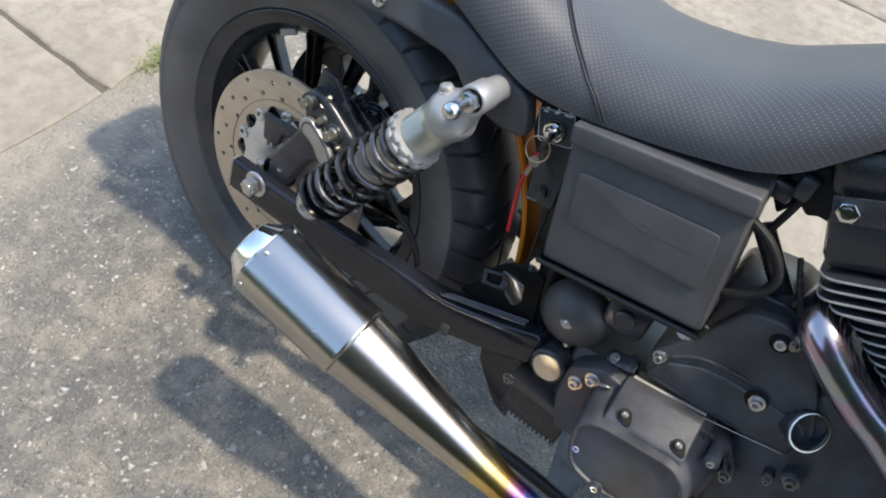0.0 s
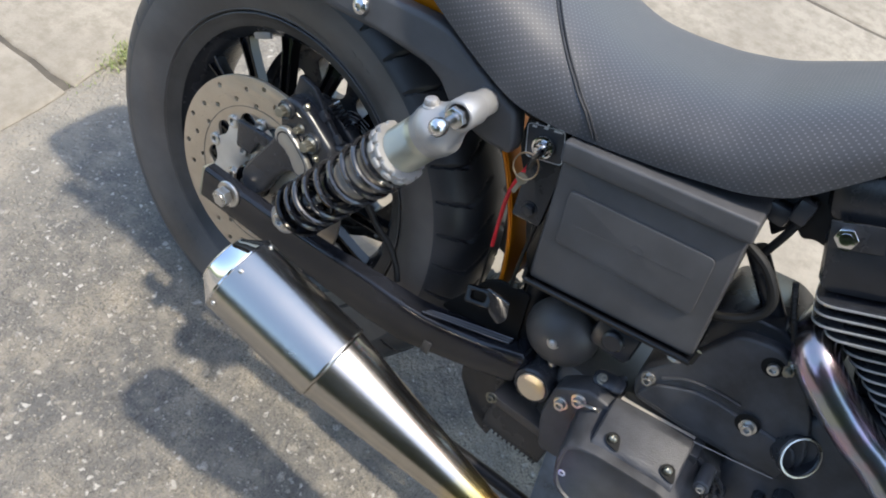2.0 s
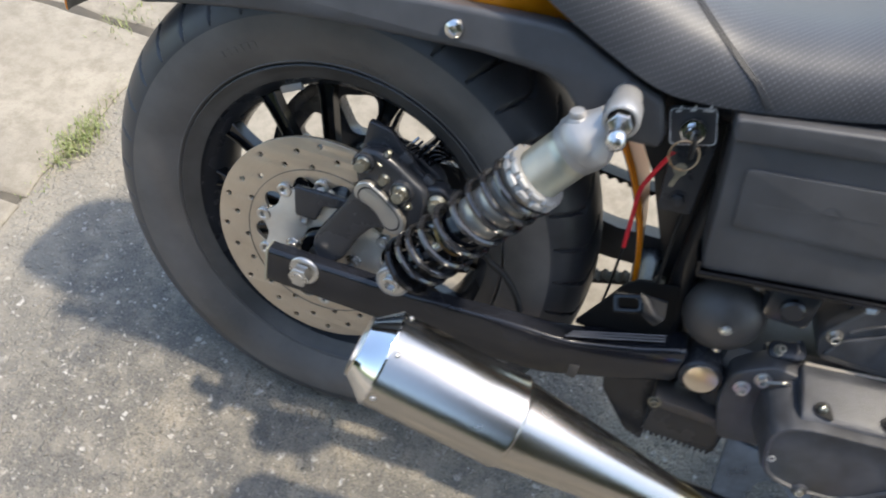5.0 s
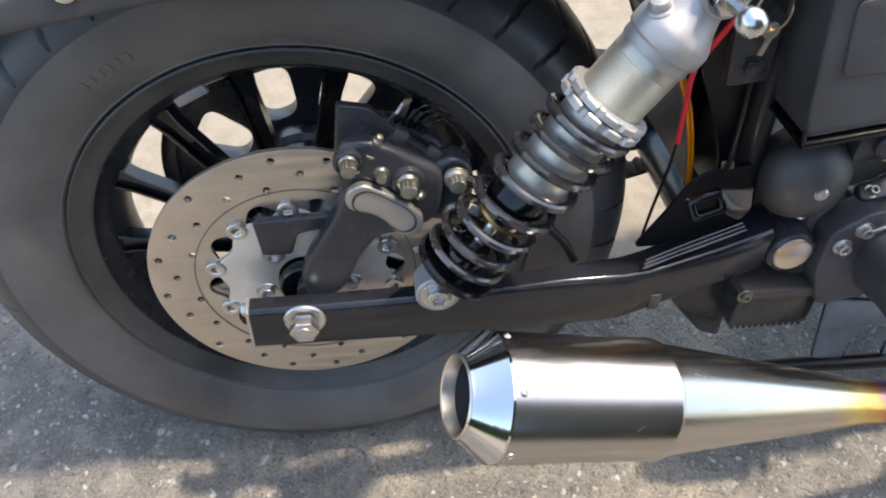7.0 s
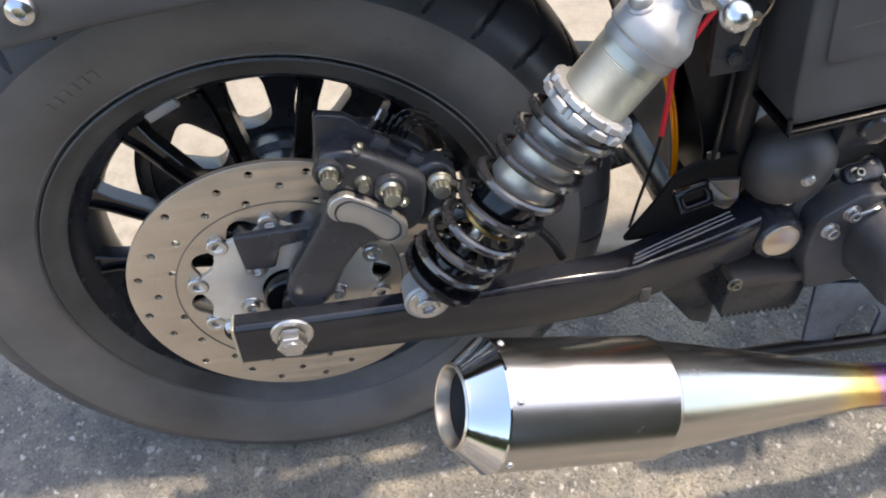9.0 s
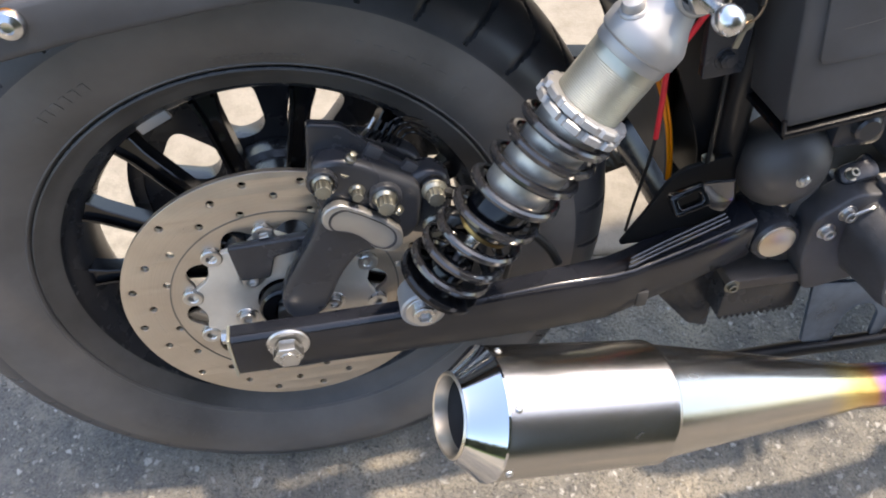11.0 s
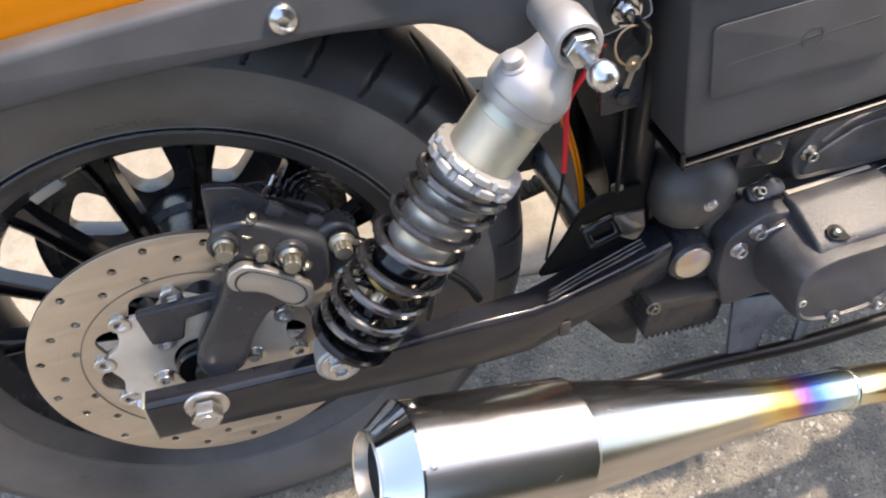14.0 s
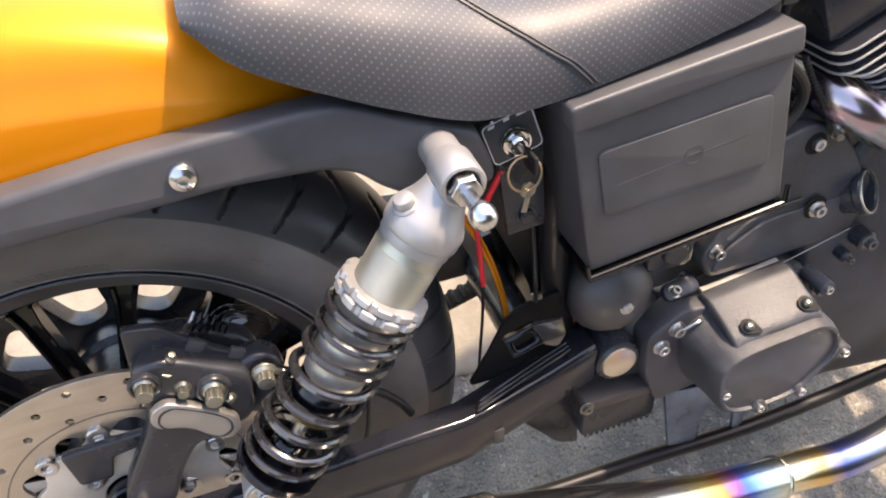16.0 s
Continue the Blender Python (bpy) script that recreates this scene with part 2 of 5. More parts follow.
    link(m, spread(m, sep.outputs[0], 0, 1, -0.95, -0.75), band.inputs[1])
    base = mixed(m, band.outputs[0], base, mixed(m, spread(m, fine, 0, 1), (0.20, 0.178, 0.14), (0.30, 0.27, 0.22)))
    link(m, base, bsdf(m).inputs["Base Color"])
    bump(m, spread(m, d1, 1, 0, 0.2, 0.5), 0.5, 0.004)
    bump(m, spread(m, d2, 1, 0, 0.2, 0.5), 0.4, 0.005)
    bump(m, fine, 0.6, 0.003)
    return m


def concrete():
    m = mat("weathered_concrete", (0.5, 0.46, 0.4), 0.88)
    big, mid, fine = noise_tex(m, 2.2, 6, 0.6), noise_tex(m, 26, 5, 0.7), noise_tex(m, 260, 4, 0.7)
    base = ramp(m, big, [(0.3, (0.190, 0.168, 0.134)), (0.7, (0.300, 0.268, 0.214))])
    base = mixed(m, spread(m, mid, 0, 0.8, 0.42, 0.66), base, (0.165, 0.142, 0.108))
    base = mixed(m, spread(m, fine, 0, 0.5, 0.5, 0.75), base, (0.17, 0.15, 0.12))
    link(m, base, bsdf(m).inputs["Base Color"])
    bump(m, mid, 0.4, 0.004)
    bump(m, fine, 0.4, 0.002)
    return m


def lawn():
    m = mat("lawn", (0.08, 0.14, 0.03), 0.9)
    big, fine = noise_tex(m, 3, 5), noise_tex(m, 120, 4)
    c = ramp(m, big, [(0.3, (0.06, 0.11, 0.022)), (0.7, (0.12, 0.18, 0.04))])
    link(m, mixed(m, spread(m, fine, 0, 0.7), c, (0.03, 0.06, 0.015)), bsdf(m).inputs["Base Color"])
    bump(m, fine, 0.8, 0.02)
    return m


def blade_green():
    m = mat("grass_blade", (0.1, 0.15, 0.03), 0.7)
    g = node(m, "ShaderNodeNewGeometry")
    link(m, ramp(m, g.outputs["Random Per Island"], [(0.0, (0.15, 0.18, 0.06)), (0.6, (0.22, 0.26, 0.09)), (1.0, (0.32, 0.31, 0.16))]), bsdf(m).inputs["Base Color"])
    return m


ASPHALT, CONCRETE, LAWN, BLADE = asphalt(), concrete(), lawn(), blade_green()
NEEDLES = worn("unseen_foliage_green", (0.050, 0.060, 0.032), 0.8, grain=40, dirt=3, amount=0.5)
SOIL = worn("joint_soil", (0.075, 0.064, 0.048), 0.95, grain=300, amount=0.4, relief=0.6)

# ---- shape helpers ----
LEAN = 16.916
BIKE = Matrix.Translation((0, 0, 0.2944 + RAISE)) @ Matrix.Rotation(radians(-LEAN), 4, "X")


def finish(name, bm, material, sharp=35):
    me = bpy.data.meshes.new(name)
    bmesh.ops.recalc_face_normals(bm, faces=bm.faces)
    bm.to_mesh(me)
    bm.free()
    me.materials.append(material)
    me.shade_smooth()
    me.set_sharp_from_angle(angle=radians(sharp))
    return me


def part(name, bm, material, parent, label="", sharp=35):
    """One mesh object under a thing or a part."""
    me = bm if isinstance(bm, bpy.types.Mesh) else finish(name, bm, material, sharp)
    ob = new(name, me)
    ob.parent = parent
    if label:
        tagged(ob, label)
    return ob


def again(ob, m=None):
    """Another part on the same mesh."""
    o = ob.copy()
    scene.collection.objects.link(o)
    if m is not None:
        o.matrix_basis = m
    return o


def frame_of(axis):
    w = Vector(axis).normalized()
    u = w.orthogonal().normalized() if abs(w.y) < 0.9 else w.cross(Vector((0, 0, 1))).normalized()
    return u, w.cross(u), w


def lathe(profile, at=(0, 0, 0), axis=(0, 1, 0), seg=64, closed=False, bm=None):
    """Turns (radius, height) pairs about an axis."""
    bm = bm or bmesh.new()
    u, v, w = frame_of(axis)
    at = Vector(at)
    rings = []
    for r, h in profile:
        if r < 1e-6:
            rings.append([bm.verts.new(at + w * h)])
        else:
            rings.append([bm.verts.new(at + w * h + (u * math.cos(a) + v * math.sin(a)) * r) for a in (2 * math.pi * k / seg for k in range(seg))])
    pairs = list(zip(rings, rings[1:])) + ([(rings[-1], rings[0])] if closed else [])
    for a, b in pairs:
        for k in range(seg):
            j = (k + 1) % seg
            q = [a[k % len(a)], a[j % len(a)], b[j % len(b)], b[k % len(b)]]
            q = list(dict.fromkeys(q))
            if len(q) > 2:
                bm.faces.new(q)
    return bm


def catmull(pts, n=8):
    p = [Vector(q) for q in pts]
    p = [p[0] * 2 - p[1]] + p + [p[-1] * 2 - p[-2]]
    out = []
    for i in range(1, len(p) - 2):
        for k in range(n):
            t = k / n
            a, b, c, d = p[i - 1], p[i], p[i + 1], p[i + 2]
            out.append(0.5 * ((2 * b) + (c - a) * t + (2 * a - 5 * b + 4 * c - d) * t * t + (3 * b - a - 3 * c + d) * t ** 3))
    return out + [p[-2]]


def lerp_table(x, table):
    if x <= table[0][0]:
        return table[0][1]
    for (a, p), (b, q) in zip(table, table[1:]):
        if x <= b:
            return p + (q - p) * (x - a) / (b - a)
    return table[-1][1]


def tube(pts, radius, seg=12, n=8, caps=True, bm=None, raw=False):
    """A round tube along a smooth line; radius: a number or one for each given point."""
    bm = bm or bmesh.new()
    line = [Vector(p) for p in pts] if raw else catmull(pts, n)
    if isinstance(radius, (int, float)):
        rad = [radius] * len(line)
    else:
        rad = [lerp_table(i / (len(line) - 1) * (len(radius) - 1), list(enumerate(radius))) for i in range(len(line))]
    up, rings = None, []
    for i, p in enumerate(line):
        d = (line[min(i + 1, len(line) - 1)] - line[max(i - 1, 0)]).normalized()
        up = d.orthogonal() if up is None else up - d * up.dot(d)
        up.normalize()
        side = d.cross(up)
        rings.append([bm.verts.new(p + (up * math.cos(a) + side * math.sin(a)) * rad[i]) for a in (2 * math.pi * k / seg for k in range(seg))])
    for a, b in zip(rings, rings[1:]):
        for k in range(seg):
            bm.faces.new((a[k], a[(k + 1) % seg], b[(k + 1) % seg], b[k]))
    if caps:
        bm.faces.new(rings[0][::-1])
        bm.faces.new(rings[-1])
    return bm


def rounded(pts, r=0.005, n=5):
    """A closed outline with its corners rounded; r: a number or one for each corner."""
    out, m = [], len(pts)
    for i in range(m):
        a, b, c = Vector(pts[i - 1]), Vector(pts[i]), Vector(pts[(i + 1) % m])
        u, v = (a - b), (c - b)
        rr = min(r[i] if isinstance(r, (list, tuple)) else r, u.length * 0.48, v.length * 0.48)
        if rr < 1e-5:
            out.append(b)
            continue
        p, q = b + u.normalized() * rr, b + v.normalized() * rr
        out += [(1 - t) ** 2 * p + 2 * t * (1 - t) * b + t * t * q for t in (k / n for k in range(n + 1))]
    return [tuple(p) for p in out]


def circle(cx, cy, r, n=16, turn=0.0):
    return [(cx + r * math.cos(turn + 2 * math.pi * k / n), cy + r * math.sin(turn + 2 * math.pi * k / n)) for k in range(n)]


SIDE = Matrix(((1, 0, 0, 0), (0, 0, -1, 0), (0, 1, 0, 0), (0, 0, 0, 1)))


def sheet(loops, thick, bevel=0.0, m=None):
    """A plate with holes: the first loop is its outline (x, z); it lies in the plane y = 0 and is thick along y, or is laid by m."""
    cu = bpy.data.curves.new("outline", "CURVE")
    cu.dimensions, cu.fill_mode = "2D", "BOTH"
    cu.extrude, cu.bevel_depth, cu.bevel_resolution, cu.offset = thick / 2 - bevel, bevel, 2, -bevel
    for loop in loops:
        s = cu.splines.new("POLY")
        s.points.add(len(loop) - 1)
        for p, q in zip(s.points, loop):
            p.co = (q[0], q[1], 0, 1)
        s.use_cyclic_u = True
    ob = bpy.data.objects.new("outline", cu)
    scene.collection.objects.link(ob)
    dg = bpy.context.evaluated_depsgraph_get()
    me = bpy.data.meshes.new_from_object(ob.evaluated_get(dg))
    bpy.data.objects.remove(ob)
    bpy.data.curves.remove(cu)
    bm = bmesh.new()
    bm.from_mesh(me)
    bpy.data.meshes.remove(me)
    bmesh.ops.remove_doubles(bm, verts=bm.verts, dist=1e-6)
    bm.transform(m if m is not None else SIDE)
    return bm


def plate(loops, y0, y1, bevel=0.0):
    """A plate in the bike's side view from y0 to y1."""
    return sheet(loops, abs(y1 - y0), bevel, Matrix.Translation((0, (y0 + y1) / 2, 0)) @ SIDE)


def box(centre, size, bevel=0.002, m=None, seg=2):
    bm = bmesh.new()
    bmesh.ops.create_cube(bm, size=1)
    bmesh.ops.scale(bm, vec=size, verts=bm.verts)
    if bevel:
        bmesh.ops.bevel(bm, geom=bm.edges[:], offset=bevel, segments=seg, affect="EDGES", profile=0.5)
    bm.transform(Matrix.Translation(centre) @ (m if m is not None else Matrix()))
    return bm


def join(*bms):
    out = bmesh.new()
    for b in bms:
        me = bpy.data.meshes.new("tmp")
        b.to_mesh(me)
        b.free()
        out.from_mesh(me)
        bpy.data.meshes.remove(me)
    return out


def bolt(at, axis=(0, -1, 0), r=0.006, h=0.006, kind="hex", washer=True):
    """A bolt head that stands on at and points along axis."""
    u, v, w = frame_of(axis)
    m = Matrix.Translation(at) @ Matrix((u, v, w)).transposed().to_4x4()
    bms = []
    if washer:
        bms.append(lathe([(0, 0), (r * 1.45, 0), (r * 1.5, h * 0.08), (r * 1.45, h * 0.18), (0, h * 0.18)], at, axis, 24))
    if kind == "hex":
        bms.append(sheet([circle(0, 0, r * 1.1, 6)], h, r * 0.12, m @ Matrix.Translation((0, 0, h * 0.66))))
        bms.append(lathe([(0, h * 1.1), (r * 0.62, h * 1.1), (r * 0.6, h * 1.28), (0, h * 1.3)], at, axis, 16))
    elif kind == "socket":
        bms.append(sheet([circle(0, 0, r, 22), circle(0, 0, r * 0.55, 6)], h, r * 0.1, m @ Matrix.Translation((0, 0, h * 0.5))))
        bms.append(lathe([(0, h * 0.35), (r * 0.7, h * 0.35)], at, axis, 12))
    elif kind == "twelve":
        star = [((r * (1.0 if k % 2 else 0.84)) * math.cos(math.pi * k / 12), (r * (1.0 if k % 2 else 0.84)) * math.sin(math.pi * k / 12)) for k in range(24)]
        bms.append(lathe([(0, 0), (r * 1.35, 0), (r * 1.35, h * 0.2), (r, h * 0.4)], at, axis, 24))
        bms.append(sheet([star], h * 0.8, r * 0.06, m @ Matrix.Translation((0, 0, h * 0.7))))
    else:
        bms.append(lathe([(r, 0), (r, h * 0.4), (r * 0.85, h * 0.75), (r * 0.5, h * 0.97), (r * 0.42, h), (r * 0.36, h * 0.8), (0, h * 0.75)], at, axis, 20))
    return join(*bms)


# ---- ground ----
def ground_sheet():
    bm = bmesh.new()
    xs = [-4000, -600, -60, -8, -3, -1.6, -1.0, -0.6, -0.2, 0.2, 0.6, 1.2, 2.5, 6, 60, 600, 4000]
    ys = [-4000, -600, -60, -8, -3, -1.5, -0.8, -0.4, 0, 0.4, 0.8, 1.5, 3, 8, 60, 600, 4000]
    grid = [[bm.verts.new((x, y, 0)) for y in ys] for x in xs]
    for a, b in zip(grid, grid[1:]):
        for k in range(len(ys) - 1):
            bm.faces.new((a[k], b[k], b[k + 1], a[k + 1]))
    return finish("ground", bm, ASPHALT)


ground = tagged(new("ground", ground_sheet()), "worn grey-brown asphalt with pale stone chips", "ground", kind="structure")
pavement = tagged(new("pavement", None), "sunlit weathered concrete slabs with dark open joints", "pavement", kind="structure")


def slab(x0, x1, y0, y1, seed):
    """A cast slab with a slightly ragged, rounded edge."""
    rnd = random.Random(seed)
    bm = bmesh.new()
    pts = []
    for (ax, ay), (bx, by) in (((x0, y0), (x1, y0)), ((x1, y0), (x1, y1)), ((x1, y1), (x0, y1)), ((x0, y1), (x0, y0))):
        n = max(2, int(math.hypot(bx - ax, by - ay) / 0.06))
        for k in range(n):
            pts.append((ax + (bx - ax) * k / n + rnd.uniform(-0.005, 0.005), ay + (by - ay) * k / n + rnd.uniform(-0.005, 0.005)))
    cx, cy = (x0 + x1) / 2, (y0 + y1) / 2
    rings = []
    for inset, z in ((0, -0.02), (0, 0.002), (0.004, 0.005), (0.010, 0.0065)):
        rings.append([bm.verts.new((x + (inset if x < cx else -inset) * (abs(x - cx) > (x1 - x0) * 0.49), y + (inset if y < cy else -inset) * (abs(y - cy) > (y1 - y0) * 0.49), z)) for x, y in pts])
    for a, b in zip(rings, rings[1:]):
        for k in range(len(pts)):
            bm.faces.new((a[k], a[(k + 1) % len(pts)], b[(k + 1) % len(pts)], b[k]))
    bm.faces.new(rings[-1])
    return bm


SLABS = [(-1.86, -0.655, -1.3, -0.004), (-1.86, -0.66, 0.012, 0.495), (-1.86, -0.66, 0.512, 1.30), (-1.86, -0.66, 1.315, 2.8), (-0.40, 2.4, 0.08, 1.038), (-0.645, 2.4, 1.05, 1.596), (-0.645, 2.4, 1.606, 2.8), (2.412, 5.4, 1.05, 2.8)]
SLABS += [(-1.86, -0.655, y, y + 1.3) for y in (-2.612, -3.924, -5.236, -6.548)] + [(-1.86, -0.655, y, y + 1.3) for y in (2.812, 4.124, 5.436)]
for i, (x0, x1, y0, y1) in enumerate(SLABS):
    part("slab", slab(x0, x1, y0, y1, i), CONCRETE, pavement)
soil = bmesh.new()
for k, (x0, x1, y0, y1) in enumerate(((-1.87, -0.660, -0.02, 0.03), (-0.66, 5.4, 1.03, 1.065), (-0.66, 5.4, 1.58, 1.62), (-1.87, -0.665, 1.29, 1.325), (-1.87, -0.662, 0.485, 0.52))):
    soil.faces.new([soil.verts.new((x, y, 0.0015 + 0.0007 * k)) for x, y in ((x0, y0), (x1, y0), (x1, y1), (x0, y1))])
part("joint_filling", soil, SOIL, pavement, "dark soil in the open joints")


def tuft(at, count, spread_x, spread_y, tall, seed):
    rnd = random.Random(seed)
    bm = bmesh.new()
    for _ in range(count):
        x, y = at[0] + rnd.gauss(0, spread_x), at[1] + rnd.gauss(0, spread_y)
        h, a, lean = tall * rnd.uniform(0.4, 1.0), rnd.uniform(0, 6.28), rnd.uniform(0.2, 1.1)
        w = rnd.uniform(0.0008, 0.0014)
        side = Vector((-math.sin(a), math.cos(a), 0)) * w
        out = Vector((math.cos(a), math.sin(a), 0))
        p = [Vector((x, y, 0.003)) + out * (lean * h * t * t) + Vector((0, 0, h * t * (1 - 0.25 * lean * t))) for t in (0, 0.4, 0.75, 1)]
        v = [[bm.verts.new(q - side * s), bm.verts.new(q + side * s)] for q, s in zip(p[:3], (1, 0.85, 0.5))]
        tip = bm.verts.new(p[3])
        for b, c in zip(v, v[1:]):
            bm.faces.new((b[0], b[1], c[1], c[0]))
        bm.faces.new((v[-1][0], v[-1][1], tip))
    return finish("grass_tuft", bm, BLADE, 80)


for i, (at, n, sx, sy, h) in enumerate([((-0.655, 0.17), 620, 0.018, 0.040, 0.020), ((-0.65, 0.09), 60, 0.01, 0.04, 0.010), ((-0.78, 0.53), 120, 0.03, 0.05, 0.022), ((-0.668, 0.27), 90, 0.01, 0.05, 0.012)]):
    tagged(new("grass_tuft", tuft(at, n, sx, sy, h, 40 + i)), "green weeds growing in the joint beside the concrete", "grass", kind="stuff")
verge = bmesh.new()
verge.faces.new([verge.verts.new((x, y, 0.02)) for x, y in ((-60, -30), (60, -30), (60, -3.6), (-60, -3.6))])
tagged(new("grass_verge", finish("grass_verge", verge, LAWN)), "mown green lawn beside the parking surface", "lawn", kind="structure")


def reflected_leaves_bm(x0, x1, y, tall, seed):
    """An unseen hedge of many leaf clumps, added behind the camera for reflections."""
    rnd = random.Random(seed)
    bm = bmesh.new()
    for _ in range(7000):
        c = Vector((rnd.uniform(x0, x1), y + rnd.gauss(0, 0.35), tall * rnd.random() ** 0.8 + rnd.gauss(0, 0.12)))
        s = rnd.uniform(0.06, 0.13)
        q = Euler((rnd.uniform(0, 6), rnd.uniform(0, 6), rnd.uniform(0, 6))).to_matrix()
        for _ in range(5):
            o = c + Vector((rnd.gauss(0, s), rnd.gauss(0, s), rnd.gauss(0, s))) * 1.4
            a = [bm.verts.new(o + q @ Vector(p) * s) for p in ((-1, 0, 0), (0, -0.5, 0.1), (1, 0, 0), (0, 0.5, 0.1))]
            bm.faces.new(a)
            q = q @ Euler((1.1, 0.7, 0.4)).to_matrix()
    return bm


# neither is in view; both are added to darken reflections in the muffler
tagged(new("hedge", finish("hedge", reflected_leaves_bm(-7, 9, -6.5, 2.0, 5), NEEDLES)), "unseen dark hedge added beyond the lawn to shape reflections", "hedge", kind="structure")
tagged(new("reflection_darkener", finish("reflection_darkener", reflected_leaves_bm(0.5, 6.0, -4.4, 7.0, 8), NEEDLES)), "unseen tall evergreen added to darken the muffler's reflections", "shrub", kind="structure")

# ---- motorcycle: rear wheel ----
bike = tagged(new("motorcycle"), "black cruiser motorcycle with orange fender leaning on its stand", "motorcycle")
bike.matrix_world = BIKE

TYRE_R = 0.332
SIDEWALL = [(0.2262, -0.0645), (0.236, -0.0705), (0.248, -0.0762), (0.260, -0.0790), (0.270, -0.0795), (0.2765, -0.0788)]


def tyre_mesh():
    """Turned tyre; slanting grooves and a zigzag are cut into the rounded tread, and the foot is pressed flat on the ground."""
    side = [(0.2055, -0.046), (0.2095, -0.052), (0.2160, -0.0565), (0.2225, -0.0595), (0.2238, -0.0640), (0.2250, -0.0652)] + SIDEWALL
    tread = []
    for k in range(45):
        phi = radians(-81 + 162 * k / 44)
        tread.append((0.272 + (TYRE_R - 0.272) * math.cos(phi) ** 0.93, 0.0795 * math.copysign(abs(math.sin(phi)) ** 0.93, phi), abs(phi) / radians(81)))
    prof = [(r, y, None) for r, y in side] + tread + [(r, -y, None) for r, y in side[::-1]]
    seg, pitch, bm, rings = 1200, 9.0, bmesh.new(), []
    for k in range(seg):
        deg = 360 * k / seg
        a, ring = radians(deg), []
        for r, y, s in prof:
            d = 0.0
            if s is not None:
                local = deg - 8.8 if y < 0 else deg - 4.3
                near = lambda mid: abs((local - mid + pitch / 2) % pitch - pitch / 2)
                if 0.42 < s < 0.95 and near(-5.0 * (0.95 - s)) < 0.40:
                    d = 0.0055
                if 0.10 < s < 0.45 and near(-2.6 + 15.0 * (0.45 - s)) < 0.33:
                    d = 0.004
            x, z = (r - d) * math.cos(a), (r - d) * math.sin(a)
            low = (BIKE @ Vector((x, y, z))).z
            ring.append(bm.verts.new((x, y, z + max(0.0, 0.0015 - low) / math.cos(radians(LEAN)))))
        rings.append(ring)
    for k in range(seg):
        p, q = rings[k], rings[(k + 1) % seg]
        for j in range(len(prof) - 1):
            bm.faces.new((p[j], q[j], q[j + 1], p[j + 1])).material_index = int(min(prof[j][0], prof[j + 1][0]) > 0.2785)
    return bm


wheel_prof = [(0.2190, -0.0590), (0.2212, -0.0612), (0.2212, -0.0630), (0.2200, -0.0638), (0.2186, -0.0628), (0.2150, -0.0592), (0.2090, -0.0550), (0.2028, -0.0522), (0.2012, -0.0508), (0.1998, -0.0480), (0.1975, -0.0445), (0.1930, -0.0400), (0.188, -0.034), (0.184, -0.027), (0.180, -0.012)]
wheel_prof = wheel_prof + [(r, -y) for r, y in wheel_prof[::-1]] + [(0.203, 0.04), (0.196, 0.0), (0.203, -0.04)]
wheel = part("rear_wheel", lathe(wheel_prof, seg=160, closed=True), BLACK, bike, "black cast rear wheel with a dusty rim")
part("rim_flange", lathe([(r - 0.0004, y - 0.0006) for r, y in wheel_prof[2:9]], seg=160), RIM, wheel, "dusty grey-brown rim flange")
tyre = part("tyre", tyre_mesh(), RUBBER, wheel, "dusty black road tyre with slanting grooves", 50)
tyre.data.materials.append(TREAD)


def sidewall_bar(a0, a1, r0, r1):
    """A low raised block that follows the sidewall."""
    bm, layers = bmesh.new(), []
    for lift, d in ((0.0006, 0.0), (0.0004, 0.0006), (-0.0006, 0.0009)):
        ring = []
        for r, a in ((r0 - d, a0), (r1 + d, a0), (r1 + d, a1), (r0 - d, a1)):
            q = radians(a)
            ring.append(bm.verts.new((r * math.cos(q), lerp_table(r, SIDEWALL) - lift, r * math.sin(q))))
        layers.append(ring)
    bm.faces.new(layers[0])
    for p, q in zip(layers, layers[1:]):
        for k in range(4):
            bm.faces.new((p[k], p[(k + 1) % 4], q[(k + 1) % 4], q[k]))
    return bm


# moulded marks on the sidewall, kept as plain bars
for a0, wide, r0, r1 in [(47 + 3.1 * k, 1.7, 0.243, 0.259) for k in range(8)] + [(78 + 1.5 * k, 0.9, 0.232, 0.2365) for k in range(12)] + [(116 + 2.1 * k, 1.2, 0.249, 0.256) for k in range(6)] + [(225 + 3.1 * k, 1.7, 0.243, 0.259) for k in range(8)]:
    part("moulded_bar", sidewall_bar(a0, a0 + wide, r0, r1), RUBBER, wheel)


def spoke_bm():
    """A cast spoke along +x: a web with a raised rib on either edge, flared at the rim."""
    bm = bmesh.new()
    rows = []
    for k in range(9):
        t = k / 8
        r = 0.052 + 0.134 * t
        w = 0.0092 - 0.0008 * math.sin(math.pi * t) + 0.020 * max(0, t - 0.88)
        y0 = -0.050 + 0.014 * t
        y1 = y0 + 0.017
        rib, dep = 0.0034, 0.006
        sec = [(-w, y1), (-w, y0 + 0.001), (-w + 0.001, y0), (-w + rib, y0), (-w + rib + 0.0012, y0 + dep), (w - rib - 0.0012, y0 + dep), (w - rib, y0), (w - 0.001, y0), (w, y0 + 0.001), (w, y1)]
        rows.append([bm.verts.new((r, y, s)) for s, y in sec])
    for a, b in zip(rows, rows[1:]):
        for k in range(len(a)):
            bm.faces.new((a[k], a[(k + 1) % len(a)], b[(k + 1) % len(a)], b[k]))
    bm.faces.new(rows[0])
    bm.faces.new(rows[-1][::-1])
    return bm


